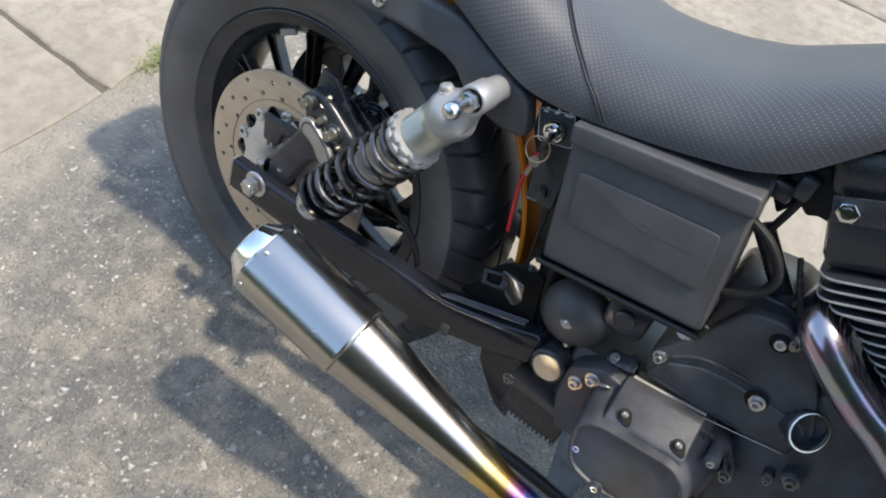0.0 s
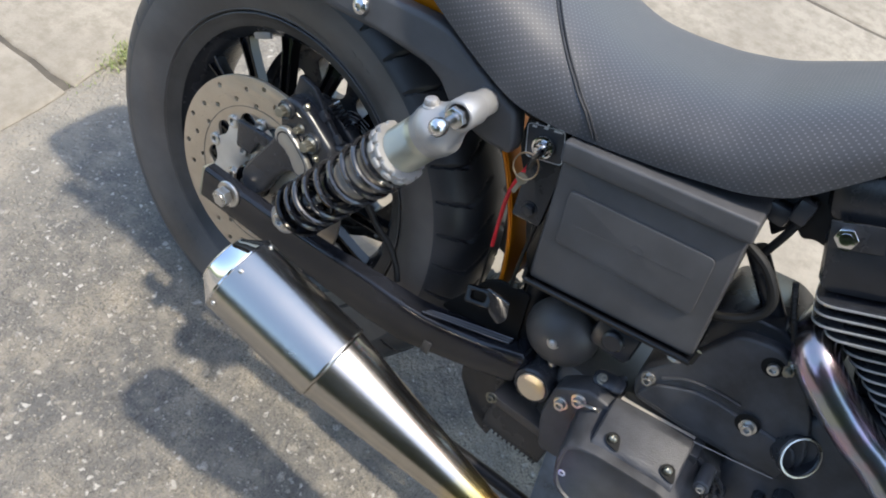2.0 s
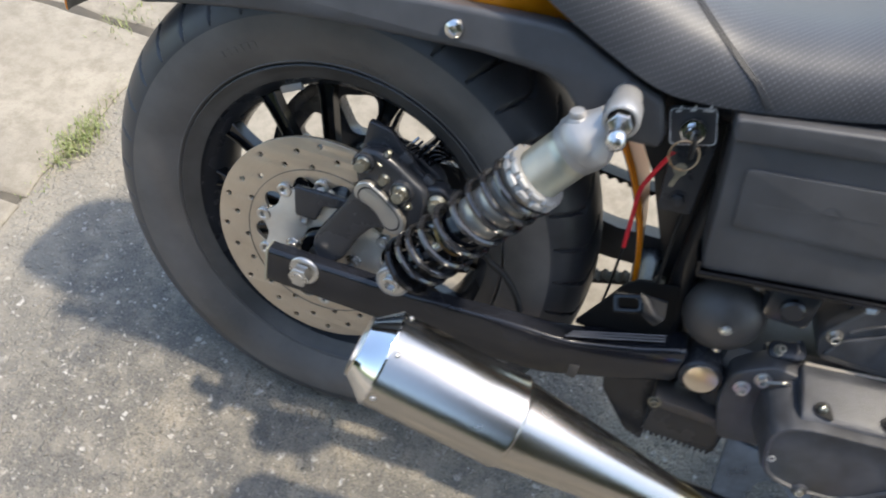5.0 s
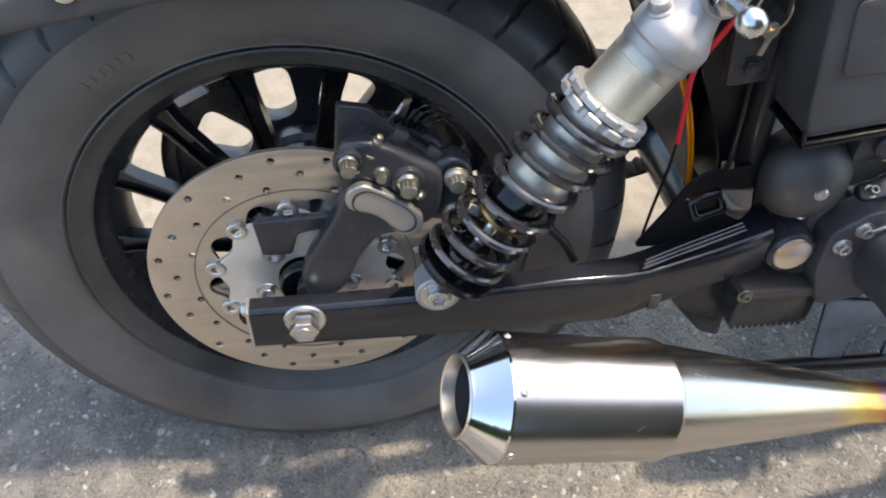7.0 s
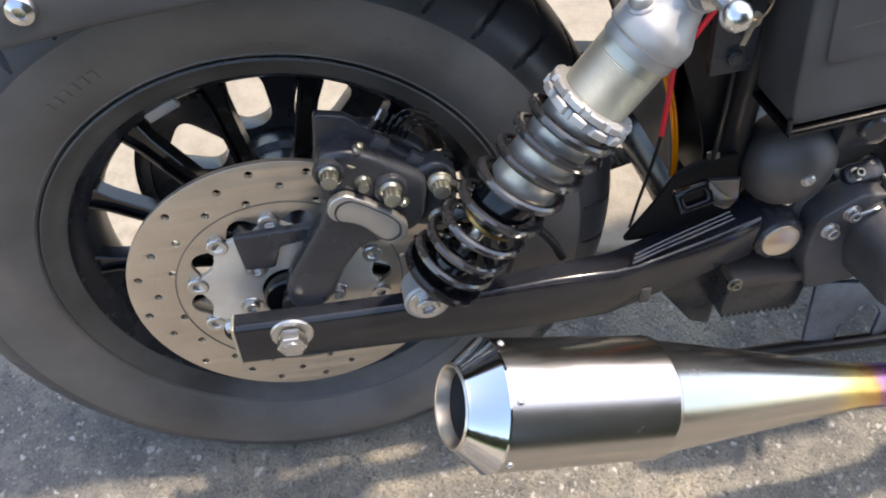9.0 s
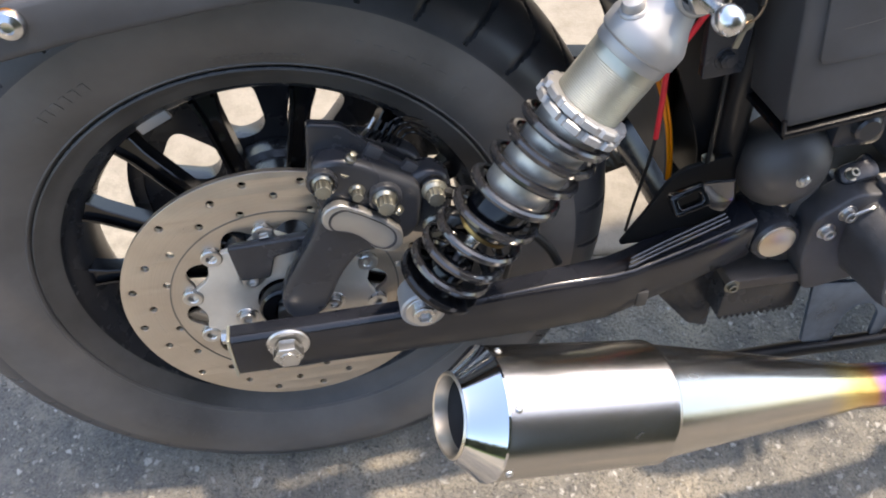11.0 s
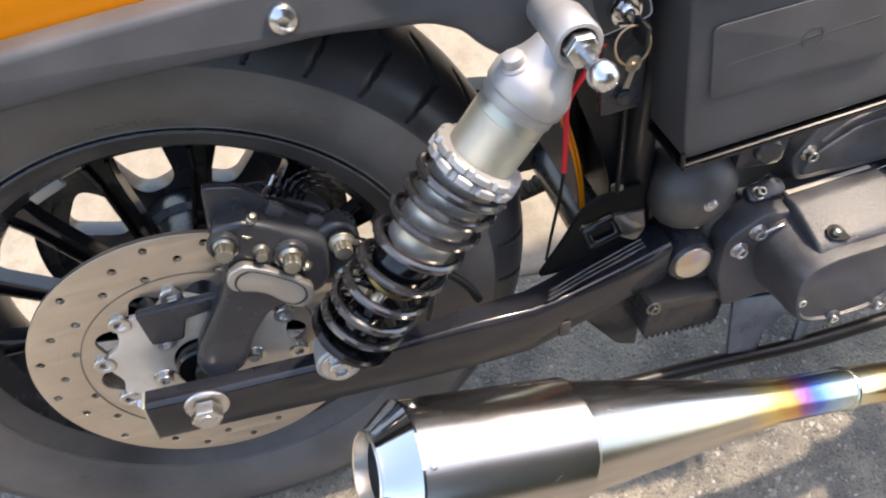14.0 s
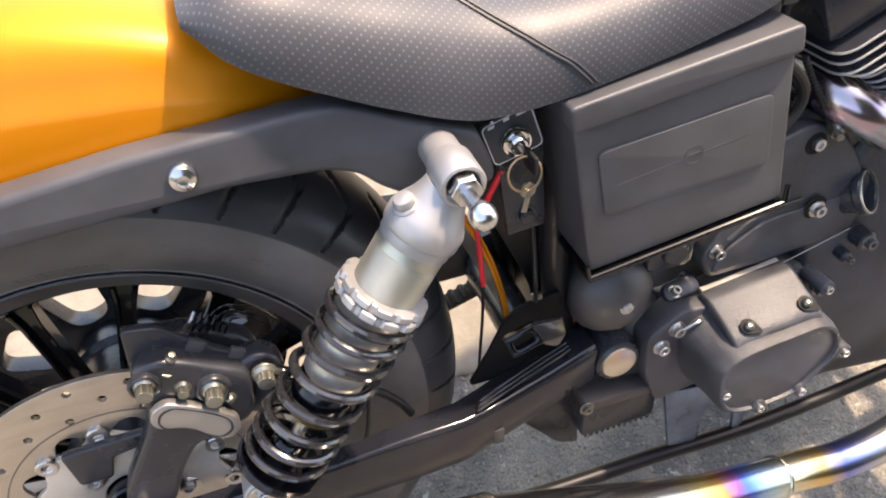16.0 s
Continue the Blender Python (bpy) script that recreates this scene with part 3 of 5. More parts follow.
SPOKES, SPOKE_TURN = 14, 103.0
first = part("spoke", spoke_bm(), GLOSS, wheel, sharp=28)
first.matrix_basis = Matrix.Rotation(-radians(SPOKE_TURN), 4, "Y")
for k in range(1, SPOKES):
    again(first, Matrix.Rotation(-radians(SPOKE_TURN + 360 * k / SPOKES), 4, "Y"))
part("hub", lathe([(0, -0.085), (0.03, -0.085), (0.034, -0.082), (0.06, -0.078), (0.062, -0.05), (0.056, -0.045), (0.056, 0.05), (0.062, 0.055), (0.062, 0.078), (0, 0.078)], seg=64), BLACK, wheel)
bent = part("balance_weight", box((0, 0, 0), (0.031, 0.0045, 0.010), 0.0012), ALU, wheel, "grey stick-on balance weight")
bent.matrix_basis = Matrix.Rotation(-radians(117), 4, "Y") @ Matrix.Translation((0.1855, -0.034, 0)) @ Matrix.Rotation(radians(90), 4, "Y")

# brake disc
holes = []
for q in range(4):
    for da, r in ((0, 0.1355), (9.7, 0.114), (20.8, 0.128), (28.9, 0.107), (34.7, 0.136), (44.5, 0.121), (54.5, 0.136), (60.3, 0.1075), (68.1, 0.128), (79, 0.1135)):
        a = radians(42.6 + 90 * q + da)
        holes.append(circle(r * math.cos(a), r * math.sin(a), 0.0035, 14))
inner = []
for k in range(10):
    a0 = radians(24.0 + 36 * k)
    for j in range(12):
        a = a0 + radians(36) * j / 12
        d = (j - 6) / 6
        inner.append(((0.083 + 0.0115 * max(0, 1 - (abs(d) * 1.7) ** 2)) * math.cos(a), (0.083 + 0.0115 * max(0, 1 - (abs(d) * 1.7) ** 2)) * math.sin(a)))
disc = part("brake_disc", plate([circle(0, 0, 0.146, 160), inner] + holes, -0.0955, -0.0905, 0.0005), DISC, bike, "drilled steel brake disc with pale rust tint")
part("wear_line", plate([circle(0, 0, 0.1046, 120), circle(0, 0, 0.1034, 120)], -0.0961, -0.0950, 0), DUSK, disc, "dark worn ring on the disc")
scallop = []
for k in range(120):
    a = 2 * math.pi * k / 120
    ph = ((math.degrees(a) - 24.0) / 36) % 1
    scallop.append(((0.0800 + 0.0045 * math.cos(2 * math.pi * ph)) * math.cos(a), (0.0800 + 0.0045 * math.cos(2 * math.pi * ph)) * math.sin(a)))
part("carrier", plate([scallop, circle(0, 0, 0.027, 40)], -0.0985, -0.0925, 0.0008), CARRIER, disc, "bright aluminium disc carrier")
rivet = part("rivet", lathe([(0.0042, -0.004), (0.0042, 0.0025), (0.0050, 0.0034), (0.0082, 0.0036), (0.0093, 0.0028), (0.0095, -0.002), (0.0042, -0.004)], axis=(0, -1, 0), seg=24), STEEL, disc)
for k in range(10):
    a = radians(24.0 + 36 * k)
    m = Matrix.Translation((0.0845 * math.cos(a), -0.0970, 0.0845 * math.sin(a)))
    if k:
        again(rivet, m)
    else:
        rivet.matrix_basis = m
hub_bolt = part("disc_bolt", bolt((0, 0, 0), r=0.0075, h=0.006, kind="socket"), STEEL, disc)
for k in range(5):
    a = radians(58 + 72 * k)
    m = Matrix.Translation((0.043 * math.cos(a), -0.0985, 0.043 * math.sin(a)))
    if k:
        again(hub_bolt, m)
    else:
        hub_bolt.matrix_basis = m

# belt drive on the far side
pulley_holes = []
for k in range(8):
    a = radians(154.5 + 45 * k)
    ov = rounded([(0.069, -0.019), (0.126, -0.031), (0.129, 0.031), (0.069, 0.019)], 0.017)
    pulley_holes.append([(x * math.cos(a) - y * math.sin(a), x * math.sin(a) + y * math.cos(a)) for x, y in ov])
part("belt_pulley", join(plate([circle(0, 0, 0.149, 96)] + pulley_holes, 0.080, 0.104, 0.001), plate([circle(0, 0, 0.161, 96), circle(0, 0, 0.145, 96)], 0.0760, 0.0785, 0.0005)), BLACK, bike, "black belt pulley with oval openings")


def belt_bm():
    """A toothed belt round two pulleys."""
    (ax, az, ra), (bx, bz, rb) = (0, 0, 0.1525), (0.50, 0.05, 0.050)
    d = math.hypot(bx - ax, bz - az)
    base, off = math.atan2(bz - az, bx - ax), math.asin((ra - rb) / d)
    loop = []
    top, bot = base + math.pi / 2 - off, base - math.pi / 2 + off
    pts = [(ax + ra * math.cos(a), az + ra * math.sin(a)) for a in (top + (2 * math.pi + bot - top) * k / 90 for k in range(91))]
    front = [(bx + rb * math.cos(a), bz + rb * math.sin(a)) for a in (bot + (top - bot) * k / 24 for k in range(25))]
    raw = pts + front + [pts[0]]
    line, step = [], 0.0035
    for (x0, z0), (x1, z1) in zip(raw, raw[1:]):
        n = max(1, round(math.hypot(x1 - x0, z1 - z0) / step))
        line += [(x0 + (x1 - x0) * k / n, z0 + (z1 - z0) * k / n) for k in range(n)]
    n = len(line)
    bm, rows = bmesh.new(), []
    for k, (x, z) in enumerate(line):
        tx, tz = line[(k + 1) % n][0] - line[k - 1][0], line[(k + 1) % n][1] - line[k - 1][1]
        ln = math.hypot(tx, tz) or 1
        nx, nz = -tz / ln, tx / ln
        deep = 0.0075 if k % 4 < 2 else 0.0035
        rows.append([bm.verts.new((x + nx * o, y, z + nz * o)) for o, y in ((0, 0.079), (0, 0.105), (deep, 0.105), (deep, 0.079))])
    for k in range(n):
        a, b = rows[k], rows[(k + 1) % n]
        for j in range(4):
            bm.faces.new((a[j], a[(j + 1) % 4], b[(j + 1) % 4], b[j]))
    return bm


part("drive_belt", belt_bm(), HOSE, bike, "black toothed drive belt", 25)

# swingarm
ARM = [(-0.051, 0.0065, -0.043, -0.146, -0.128), (0.020, 0.0072, -0.0435, -0.146, -0.128), (0.100, 0.0092, -0.044, -0.146, -0.128), (0.178, 0.0135, -0.044, -0.146, -0.126), (0.240, 0.0175, -0.044, -0.145, -0.122), (0.300, 0.0155, -0.043, -0.142, -0.114), (0.325, 0.0130, -0.041, -0.136, -0.104), (0.345, 0.014, -0.038, -0.131, -0.097), (0.400, 0.023, -0.028, -0.121, -0.087), (0.448, 0.040, -0.011, -0.117, -0.083), (0.456, 0.030, -0.004, -0.112, -0.084)]


def arm_bm(side):
    """A box-section arm that bends inward towards the pivot."""
    bm, rows, c = bmesh.new(), [], 0.004
    for x, zt, zb, yo, yi in ARM:
        sec = [(yo, zb + c), (yo, zt - c * 1.5), (yo + c * 0.3, zt - c * 0.6), (yo + c * 0.9, zt - c * 0.1), (yo + c * 1.2, zt), (yi - c * 0.3, zt + 0.001), (yi, zt - c), (yi, zb + c), (yi - c, zb), (yo + c, zb), (yo + c * 0.3, zb + c * 0.3)]
        rows.append([bm.verts.new((x, y * side, z)) for y, z in sec])
    for a, b in zip(rows, rows[1:]):
        for k in range(len(a)):
            bm.faces.new((a[k], a[(k + 1) % len(a)], b[(k + 1) % len(a)], b[k]))
    bm.faces.new(rows[0])
    bm.faces.new(rows[-1][::-1])
    return bm


swing = part("swingarm", arm_bm(1), FRAME, bike, "black box-section swingarm", 50)
part("far_arm", arm_bm(-1), DUST, swing, "dusty far arm", 50).location = (0, 0, 0.020)
part("rib", join(*[tube([(0.316 + 0.003 * k, -0.135 + 0.0055 * k, 0.0190), (0.360 + 0.002 * k, -0.122 + 0.0055 * k, 0.0240), (0.425, -0.107 + 0.005 * k, 0.0350)], 0.0017, 10, 5) for k in range(3)]), GLEAM, swing, "welded ribs on the arm's top")
part("crossmember", tube([(0.402, -0.086, 0.006), (0.402, 0.086, 0.006)], 0.023, 28, 2), BLACK, swing)
part("pivot_boss", lathe([(0, -0.116), (0.022, -0.118), (0.0245, -0.116), (0.026, -0.11), (0.026, -0.06), (0, -0.06)], (0.476, 0, 0.008), seg=40), BLACK, swing)
part("pivot_cap", lathe([(0, -0.121), (0.012, -0.1208), (0.0185, -0.1195), (0.0195, -0.117), (0, -0.115)], (0.476, 0, 0.008), seg=48), CAP, swing, "satin metal pivot cap")
part("axle_shaft", tube([(0, -0.120, 0), (0, 0.16, 0)], 0.0095, 20, 2), STEEL, swing)
part("axle_nut", join(lathe([(0, -0.1465), (0.0185, -0.1465), (0.0192, -0.1485), (0.0180, -0.150), (0, -0.150)], seg=40), bolt((0, -0.150, 0), r=0.0122, h=0.013, washer=False)), STEEL, swing, "steel axle nut and washer").location = (-0.002, 0, -0.006)
part("adjuster_bolt", bolt((-0.0545, -0.126, -0.010), (-1, 0, 0), 0.006, 0.006), STEEL, swing)
part("end_plate", box((-0.0530, -0.137, -0.0185), (0.003, 0.020, 0.050), 0.001), ZINC, swing)
part("hose_clamp", box((0.338, -0.132, -0.030), (0.012, 0.006, 0.020), 0.002), DUST, swing, "tan clip on the arm")

# shock absorber
LOW, HIGH = Vector((0.117, -0.170, 0.051)), Vector((0.293, -0.176, 0.313))
AX = (HIGH - LOW).normalized()
shock = part("shock_absorber", lathe([(0.0, 0.03), (0.0058, 0.03), (0.0058, 0.095), (0.0, 0.10)], LOW, AX, 24), SATIN, bike, "coil-over shock absorber with black spring")
part("lower_eye", join(lathe([(0.0085, -0.013), (0.018, -0.013), (0.0195, -0.011), (0.0195, 0.011), (0.018, 0.013), (0.0085, 0.013)], LOW, (0, 1, 0), 40, True), lathe([(0.0, 0.012), (0.0125, 0.012), (0.012, 0.036), (0, 0.036)], LOW, AX, 28)), ALU, shock, "aluminium lower shock eye")
part("lower_bolt", bolt((LOW.x, LOW.y - 0.012, LOW.z), r=0.0105, h=0.008, kind="socket"), STEEL, shock, "bright shock bolt")
part("spring_seat", lathe([(0.010, 0.024), (0.0345, 0.024), (0.0360, 0.0255), (0.0362, 0.029), (0.0345, 0.0315), (0.020, 0.032), (0.0165, 0.036), (0.0160, 0.052), (0.0130, 0.058), (0.006, 0.059)], LOW, AX, 48), GLOSS, shock, "black lower spring seat with a rubber buffer")
u, v, w = frame_of(AX)
S0, S1, TURNS, RS, WIRE = 0.036, 0.200, 8.0, 0.0318, 0.0040
helix = []
for k in range(int(TURNS * 28) + 1):
    t = k / (TURNS * 28)
    a = 2 * math.pi * TURNS * t
    e = S0 + (S1 - S0) * (t + 0.035 * math.sin(2 * math.pi * t) * -1)
    helix.append(LOW + w * e + (u * math.cos(a) + v * math.sin(a)) * RS)
part("spring", tube(helix, WIRE, 10, raw=True), SPRING, shock, "glossy black coil spring")
part("bump_stop", lathe([(0.006, 0.0885), (0.0205, 0.0890), (0.0222, 0.0905), (0.0222, 0.0935), (0.019, 0.095)], LOW, AX, 40), BRONZE, shock, "bronze lip under the damper sleeve")
part("damper_sleeve", lathe([(0.010, 0.094), (0.0225, 0.094), (0.0240, 0.0955), (0.0240, 0.128), (0.0228, 0.130)], LOW, AX, 48), GLOSS, shock, "black damper sleeve")
part("damper_body", lathe([(0.0225, 0.129), (0.0248, 0.130), (0.0248, 0.210)], LOW, AX, 56), BODY, shock, "bronze-grey damper body inside the spring")


def collar_bm(h0, h1, big, shift):
    """A notched preload ring from h0 to h1."""
    bm = bmesh.new()
    seg, rings = 120, []
    for r, h, notch in ((0.0255, h0, 0), (big - 0.0025, h0, 0), (big, h0 + 0.001, 1), (big, h1 - 0.0012, 1), (big - 0.0012, h1, 1), (0.0255, h1, 0), (0.0255, h0, 0)):
        ring = []
        for k in range(seg):
            a = 2 * math.pi * k / seg
            rr = r - (0.0026 if notch and (k + shift) % 10 < 3 else 0)
            ring.append(bm.verts.new(LOW + w * h + (u * math.cos(a) + v * math.sin(a)) * rr))
        rings.append(ring)
    for a, b in zip(rings, rings[1:]):
        for k in range(seg):
            bm.faces.new((a[k], a[(k + 1) % seg], b[(k + 1) % seg], b[k]))
    return bm


part("preload_collar", collar_bm(0.2030, 0.2100, 0.0350, 0), ALU, shock, "notched aluminium preload collar", 30)
part("lock_ring", collar_bm(0.2106, 0.2172, 0.0343, 5), ALU, shock, "notched aluminium lock ring", 30)
thread = [(0.0, 0.21)]
for k in range(24):
    thread += [(0.0252, 0.2125 + 0.0016 * k), (0.0256, 0.2133 + 0.0016 * k)]
part("threaded_body", lathe(thread + [(0.0254, 0.2515), (0.0254, 0.259), (0, 0.259)], LOW, AX, 48), ZINC, shock, "pale zinc-plated threaded body", 25)
part("shock_head", join(
    lathe([(0, 0.258), (0.0262, 0.258), (0.0266, 0.259), (0.0266, 0.2655), (0.0282, 0.2668), (0.0286, 0.268), (0.0286, 0.2780), (0.0272, 0.2815), (0.0240, 0.2870), (0.0205, 0.2930), (0.0178, 0.300), (0.0165, 0.306), (0, 0.308)], LOW, AX, 48),
    lathe([(0.0118, -0.008), (0.0122, -0.0175), (0.0134, -0.0185), (0.0152, -0.0180), (0.0164, -0.0160), (0.0166, 0.0105), (0.0158, 0.0130), (0.0142, 0.0145), (0.0140, 0.040), (0.0130, 0.0425), (0.0118, 0.0425)], HIGH, (0, 1, 0), 48, True)), ALU, shock, "cast satin aluminium shock head")
part("upper_bolt", bolt((HIGH.x, HIGH.y - 0.010, HIGH.z), r=0.0102, h=0.014, washer=False), SATIN, shock, "satin chrome shock bolt")
part("acorn_nut", lathe([(0.0050, 0.012), (0.0050, 0.0425), (0.0062, 0.0450), (0.0083, 0.0480), (0.0092, 0.0525), (0.0086, 0.0570), (0.0066, 0.0602), (0.0035, 0.0617), (0, 0.0620)], HIGH, (0, -1, 0), 32), SATIN, shock, "chrome ball stud on the shock bolt")
part("adjuster_knob", lathe([(0, 0.0), (0.0100, 0.0), (0.0100, 0.004), (0.0090, 0.0052), (0.0078, 0.0055), (0.0078, 0.0085), (0.0064, 0.0110), (0.0030, 0.0118), (0, 0.012)], LOW + AX * 0.286 + Vector((-0.0185, -0.004, 0.0085)), Vector((-0.30, -0.16, 0.94)), 12), ALU, shock, "faceted reservoir plug")

# ---- brake caliper ----
cal_out = rounded([(0.042, 0.170), (0.038, 0.145), (0.046, 0.112), (0.085, 0.085), (0.112, 0.080), (0.124, 0.095), (0.127, 0.125), (0.124, 0.138), (0.104, 0.150), (0.084, 0.163), (0.064, 0.172)], 0.008)
caliper = part("brake_caliper", plate([cal_out], -0.127, -0.100, 0.006), BLACK, bike, "black brake caliper")
part("back_plate", plate([rounded([(0.042, 0.195), (0.036, 0.135), (0.120, 0.082), (0.126, 0.100), (0.127, 0.138), (0.104, 0.154), (0.083, 0.175), (0.068, 0.190)], 0.005)], -0.108, -0.099, 0.002), BLACK, caliper)
part("hose_lobe", plate([rounded([(0.112, 0.136), (0.132, 0.146), (0.150, 0.138), (0.154, 0.118), (0.151, 0.084), (0.136, 0.074), (0.112, 0.080)], 0.009)], -0.117, -0.094, 0.005), BLACK, caliper, "black lobe that carries the brake hose")
part("inner_half", plate([rounded([(0.050, 0.166), (0.048, 0.120), (0.12, 0.080), (0.14, 0.10), (0.13, 0.138), (0.09, 0.162)], 0.012)], -0.087, -0.066, 0.004), BLACK, caliper)
# raised bosses round the two large bolts
for x, z, r in ((0.0960, 0.1325, 0.0142), (0.0488, 0.154, 0.0128)):
    part("bolt_boss", lathe([(r, 0.000), (r * 0.99, 0.0030), (r * 0.92, 0.0052), (r * 0.80, 0.0060), (r * 0.72, 0.0052), (r * 0.70, 0.002), (0, 0.002)], (x, -0.1262, z), (0, -1, 0), 40), BLACK, caliper)
# tops of the brake pads and the spring above them
TURN_PAD = Matrix.Rotation(radians(34), 4, "Y")
for x, z, w in ((0.0905, 0.1630, 0.0135), (0.1185, 0.1440, 0.0125)):
    pad = part("pad_tab", box((0, 0, 0), (w, 0.0060, 0.0130), 0.0012), PLASTIC, caliper, "flat grey tab of a brake pad")
    pad.matrix_basis = Matrix.Translation((x, -0.1085, z)) @ TURN_PAD
for k in range(4):
    o = Vector((0.0050, 0, -0.0030)) * k
    part("spring_leaf", tube([Vector((0.0845, -0.091, 0.1680)) + o, Vector((0.0905, -0.092, 0.1755)) + o, Vector((0.0955, -0.089, 0.1820)) + o], 0.0017 - 0.0002 * k, 8, 3), STEEL if k == 0 else GLOSS, caliper)
for k in range(4):
    part("spring_wire", tube([(0.101 + 0.004 * k, -0.088, 0.160 - 0.003 * k), (0.108 + 0.004 * k, -0.087, 0.174 - 0.004 * k), (0.120 + 0.004 * k, -0.082, 0.175 - 0.006 * k), (0.136 + 0.003 * k, -0.074, 0.164 - 0.008 * k)], 0.0010, 8, 5), GLOSS, caliper)
arm = rounded([(-0.003, 0.026), (0.004, 0.046), (0.034, 0.098), (0.042, 0.120), (0.060, 0.128), (0.104, 0.092), (0.092, 0.076), (0.070, 0.074), (0.053, 0.050), (0.036, 0.010), (0.018, -0.001), (0.001, 0.006)], 0.009)
part("caliper_arm", plate([arm], -0.130, -0.106, 0.006), BLACK, caliper, "black cast caliper arm")
kid = [(0.0432, 0.1200), (0.0470, 0.1315), (0.0593, 0.1370), (0.0762, 0.1275), (0.0980, 0.1115), (0.1085, 0.0992), (0.1075, 0.0840), (0.0958, 0.0776), (0.0838, 0.0848), (0.0732, 0.0992), (0.0608, 0.1075), (0.0470, 0.1110)]
kx, kz = sum(p[0] for p in kid) / 12, sum(p[1] for p in kid) / 12
shrink = lambda s: [(kx + (x - kx) * s, kz + (z - kz) * s) for x, z in kid]
part("badge", plate([rounded(kid, 0.006)], -0.1368, -0.128, 0.0018), BADGE, caliper, "brushed metal caliper badge with a dark outline")
part("badge_line", plate([rounded(shrink(0.84), 0.006), rounded(shrink(0.78), 0.006)], -0.1373, -0.1365, 0), BLACK, caliper)
for at, r, h, kind in (((0.0488, -0.128, 0.1545), 0.0078, 0.015, "twelve"), ((0.0960, -0.128, 0.1325), 0.0082, 0.017, "twelve"), ((0.0745, -0.126, 0.141), 0.0052, 0.011, "twelve"), ((0.1060, -0.126, 0.116), 0.0042, 0.007, "dome"), ((0.137, -0.122, 0.1285), 0.0085, 0.014, "twelve"), ((0.137, -0.116, 0.0875), 0.008, 0.012, "twelve")):
    part("caliper_bolt", bolt(at, (0, -1, 0), r * 0.86, h * 0.9, kind), DULL, caliper, "twelve-point zinc bolt with a washer")
part("bleed_nipple", lathe([(0, -0.001), (0.0095, -0.001), (0.0095, 0.0015), (0.0058, 0.002), (0.0058, 0.005), (0.0036, 0.006), (0.0036, 0.010), (0.0044, 0.011), (0.0044, 0.014), (0.0030, 0.015), (0.0026, 0.019), (0, 0.0195)], (0.0675, -0.1185, 0.1585), (0.42, -0.30, 0.86), 14), DULL, caliper, "small steel bleed nipple")
part("sensor_bracket", plate([rounded([(-0.040, 0.080), (0.034, 0.084), (0.030, 0.070), (-0.002, 0.064), (-0.009, 0.040), (-0.036, 0.040)], 0.004)], -0.109, -0.1005, 0.002), BLACK, caliper)
part("axle_spacer", lathe([(0.012, -0.113), (0.0235, -0.113), (0.0255, -0.111), (0.0255, -0.100), (0.0245, -0.0965), (0.012, -0.0965)], seg=48), GLOSS, caliper)
HOSE_LINE = [(0.137, -0.1205, 0.1285), (0.152, -0.124, 0.124), (0.180, -0.116, 0.100), (0.205, -0.106, 0.066), (0.228, -0.104, 0.050), (0.247, -0.104, 0.028), (0.258, -0.106, 0.008)]
part("brake_hose", tube(HOSE_LINE, 0.0042, 10), HOSE, caliper, "black brake hose")
part("hose_fitting", join(lathe([(0.0, 0), (0.0112, 0), (0.0116, 0.001), (0.0116, 0.0052), (0.0108, 0.006), (0, 0.006)], (0.137, -0.1168, 0.1285), (0, -1, 0), 32), tube([(0.146, -0.1205, 0.1265), (0.156, -0.1240, 0.1215), (0.169, -0.122, 0.112)], [0.0052, 0.0050, 0.0056, 0.0056, 0.0056, 0.0050, 0.0050], 12, 3)), GLOSS, caliper, "black banjo fitting of the hose")

# ---- exhaust ----
M0, MD = Vector((0.163, -0.276, 0.030)), Vector((0.142, 0.014, -0.041)).normalized()
muffler = part("muffler", lathe([(0.0500, -0.021), (0.0505, -0.020), (0.0505, 0.1225), (0.0509, 0.1235), (0.0509, 0.1262), (0.0503, 0.1272), (0.0470, 0.1274)], M0, MD, 96), EXHAUST, bike, "polished stainless steel muffler with tapered front")
part("end_cone", lathe([(0.0285, -0.015), (0.0295, -0.042), (0.0308, -0.0448), (0.0325, -0.0445), (0.0335, -0.042), (0.0488, -0.0235), (0.0512, -0.021), (0.0512, -0.019), (0.050, -0.018)], M0, MD, 96), CHROME, muffler, "polished end cone with round outlet")
part("outlet_lip", lathe([(0.0272, -0.035), (0.0292, -0.0455), (0.0310, -0.0462), (0.0325, -0.0448)], M0, MD, 64), CAP, muffler, "scuffed tan outlet rim")
part("outlet_tube", lathe([(0.0288, -0.036), (0.0265, 0.05), (0.0, 0.052)], M0, MD, 64), DUST, muffler, "sooty dark outlet")
part("front_cone", lathe([(0.0462, 0.1262), (0.0478, 0.1290), (0.0477, 0.1300), (0.0235, 0.345), (0.0212, 0.360), (0.0208, 0.460)], M0, MD, 96), EXHAUST, muffler, "stainless cone with golden and blue heat tint")
part("sleeve_ring", lathe([(0.0200, 0.457), (0.0222, 0.4575), (0.0228, 0.459), (0.0222, 0.4615), (0.0200, 0.462)], M0, MD, 64), EXHAUST, muffler)
mu, mv, mw = frame_of(MD)
screw_dir = Vector((0, -0.55, 0.83))
turn0 = math.atan2(screw_dir.dot(mv), screw_dir.dot(mu))
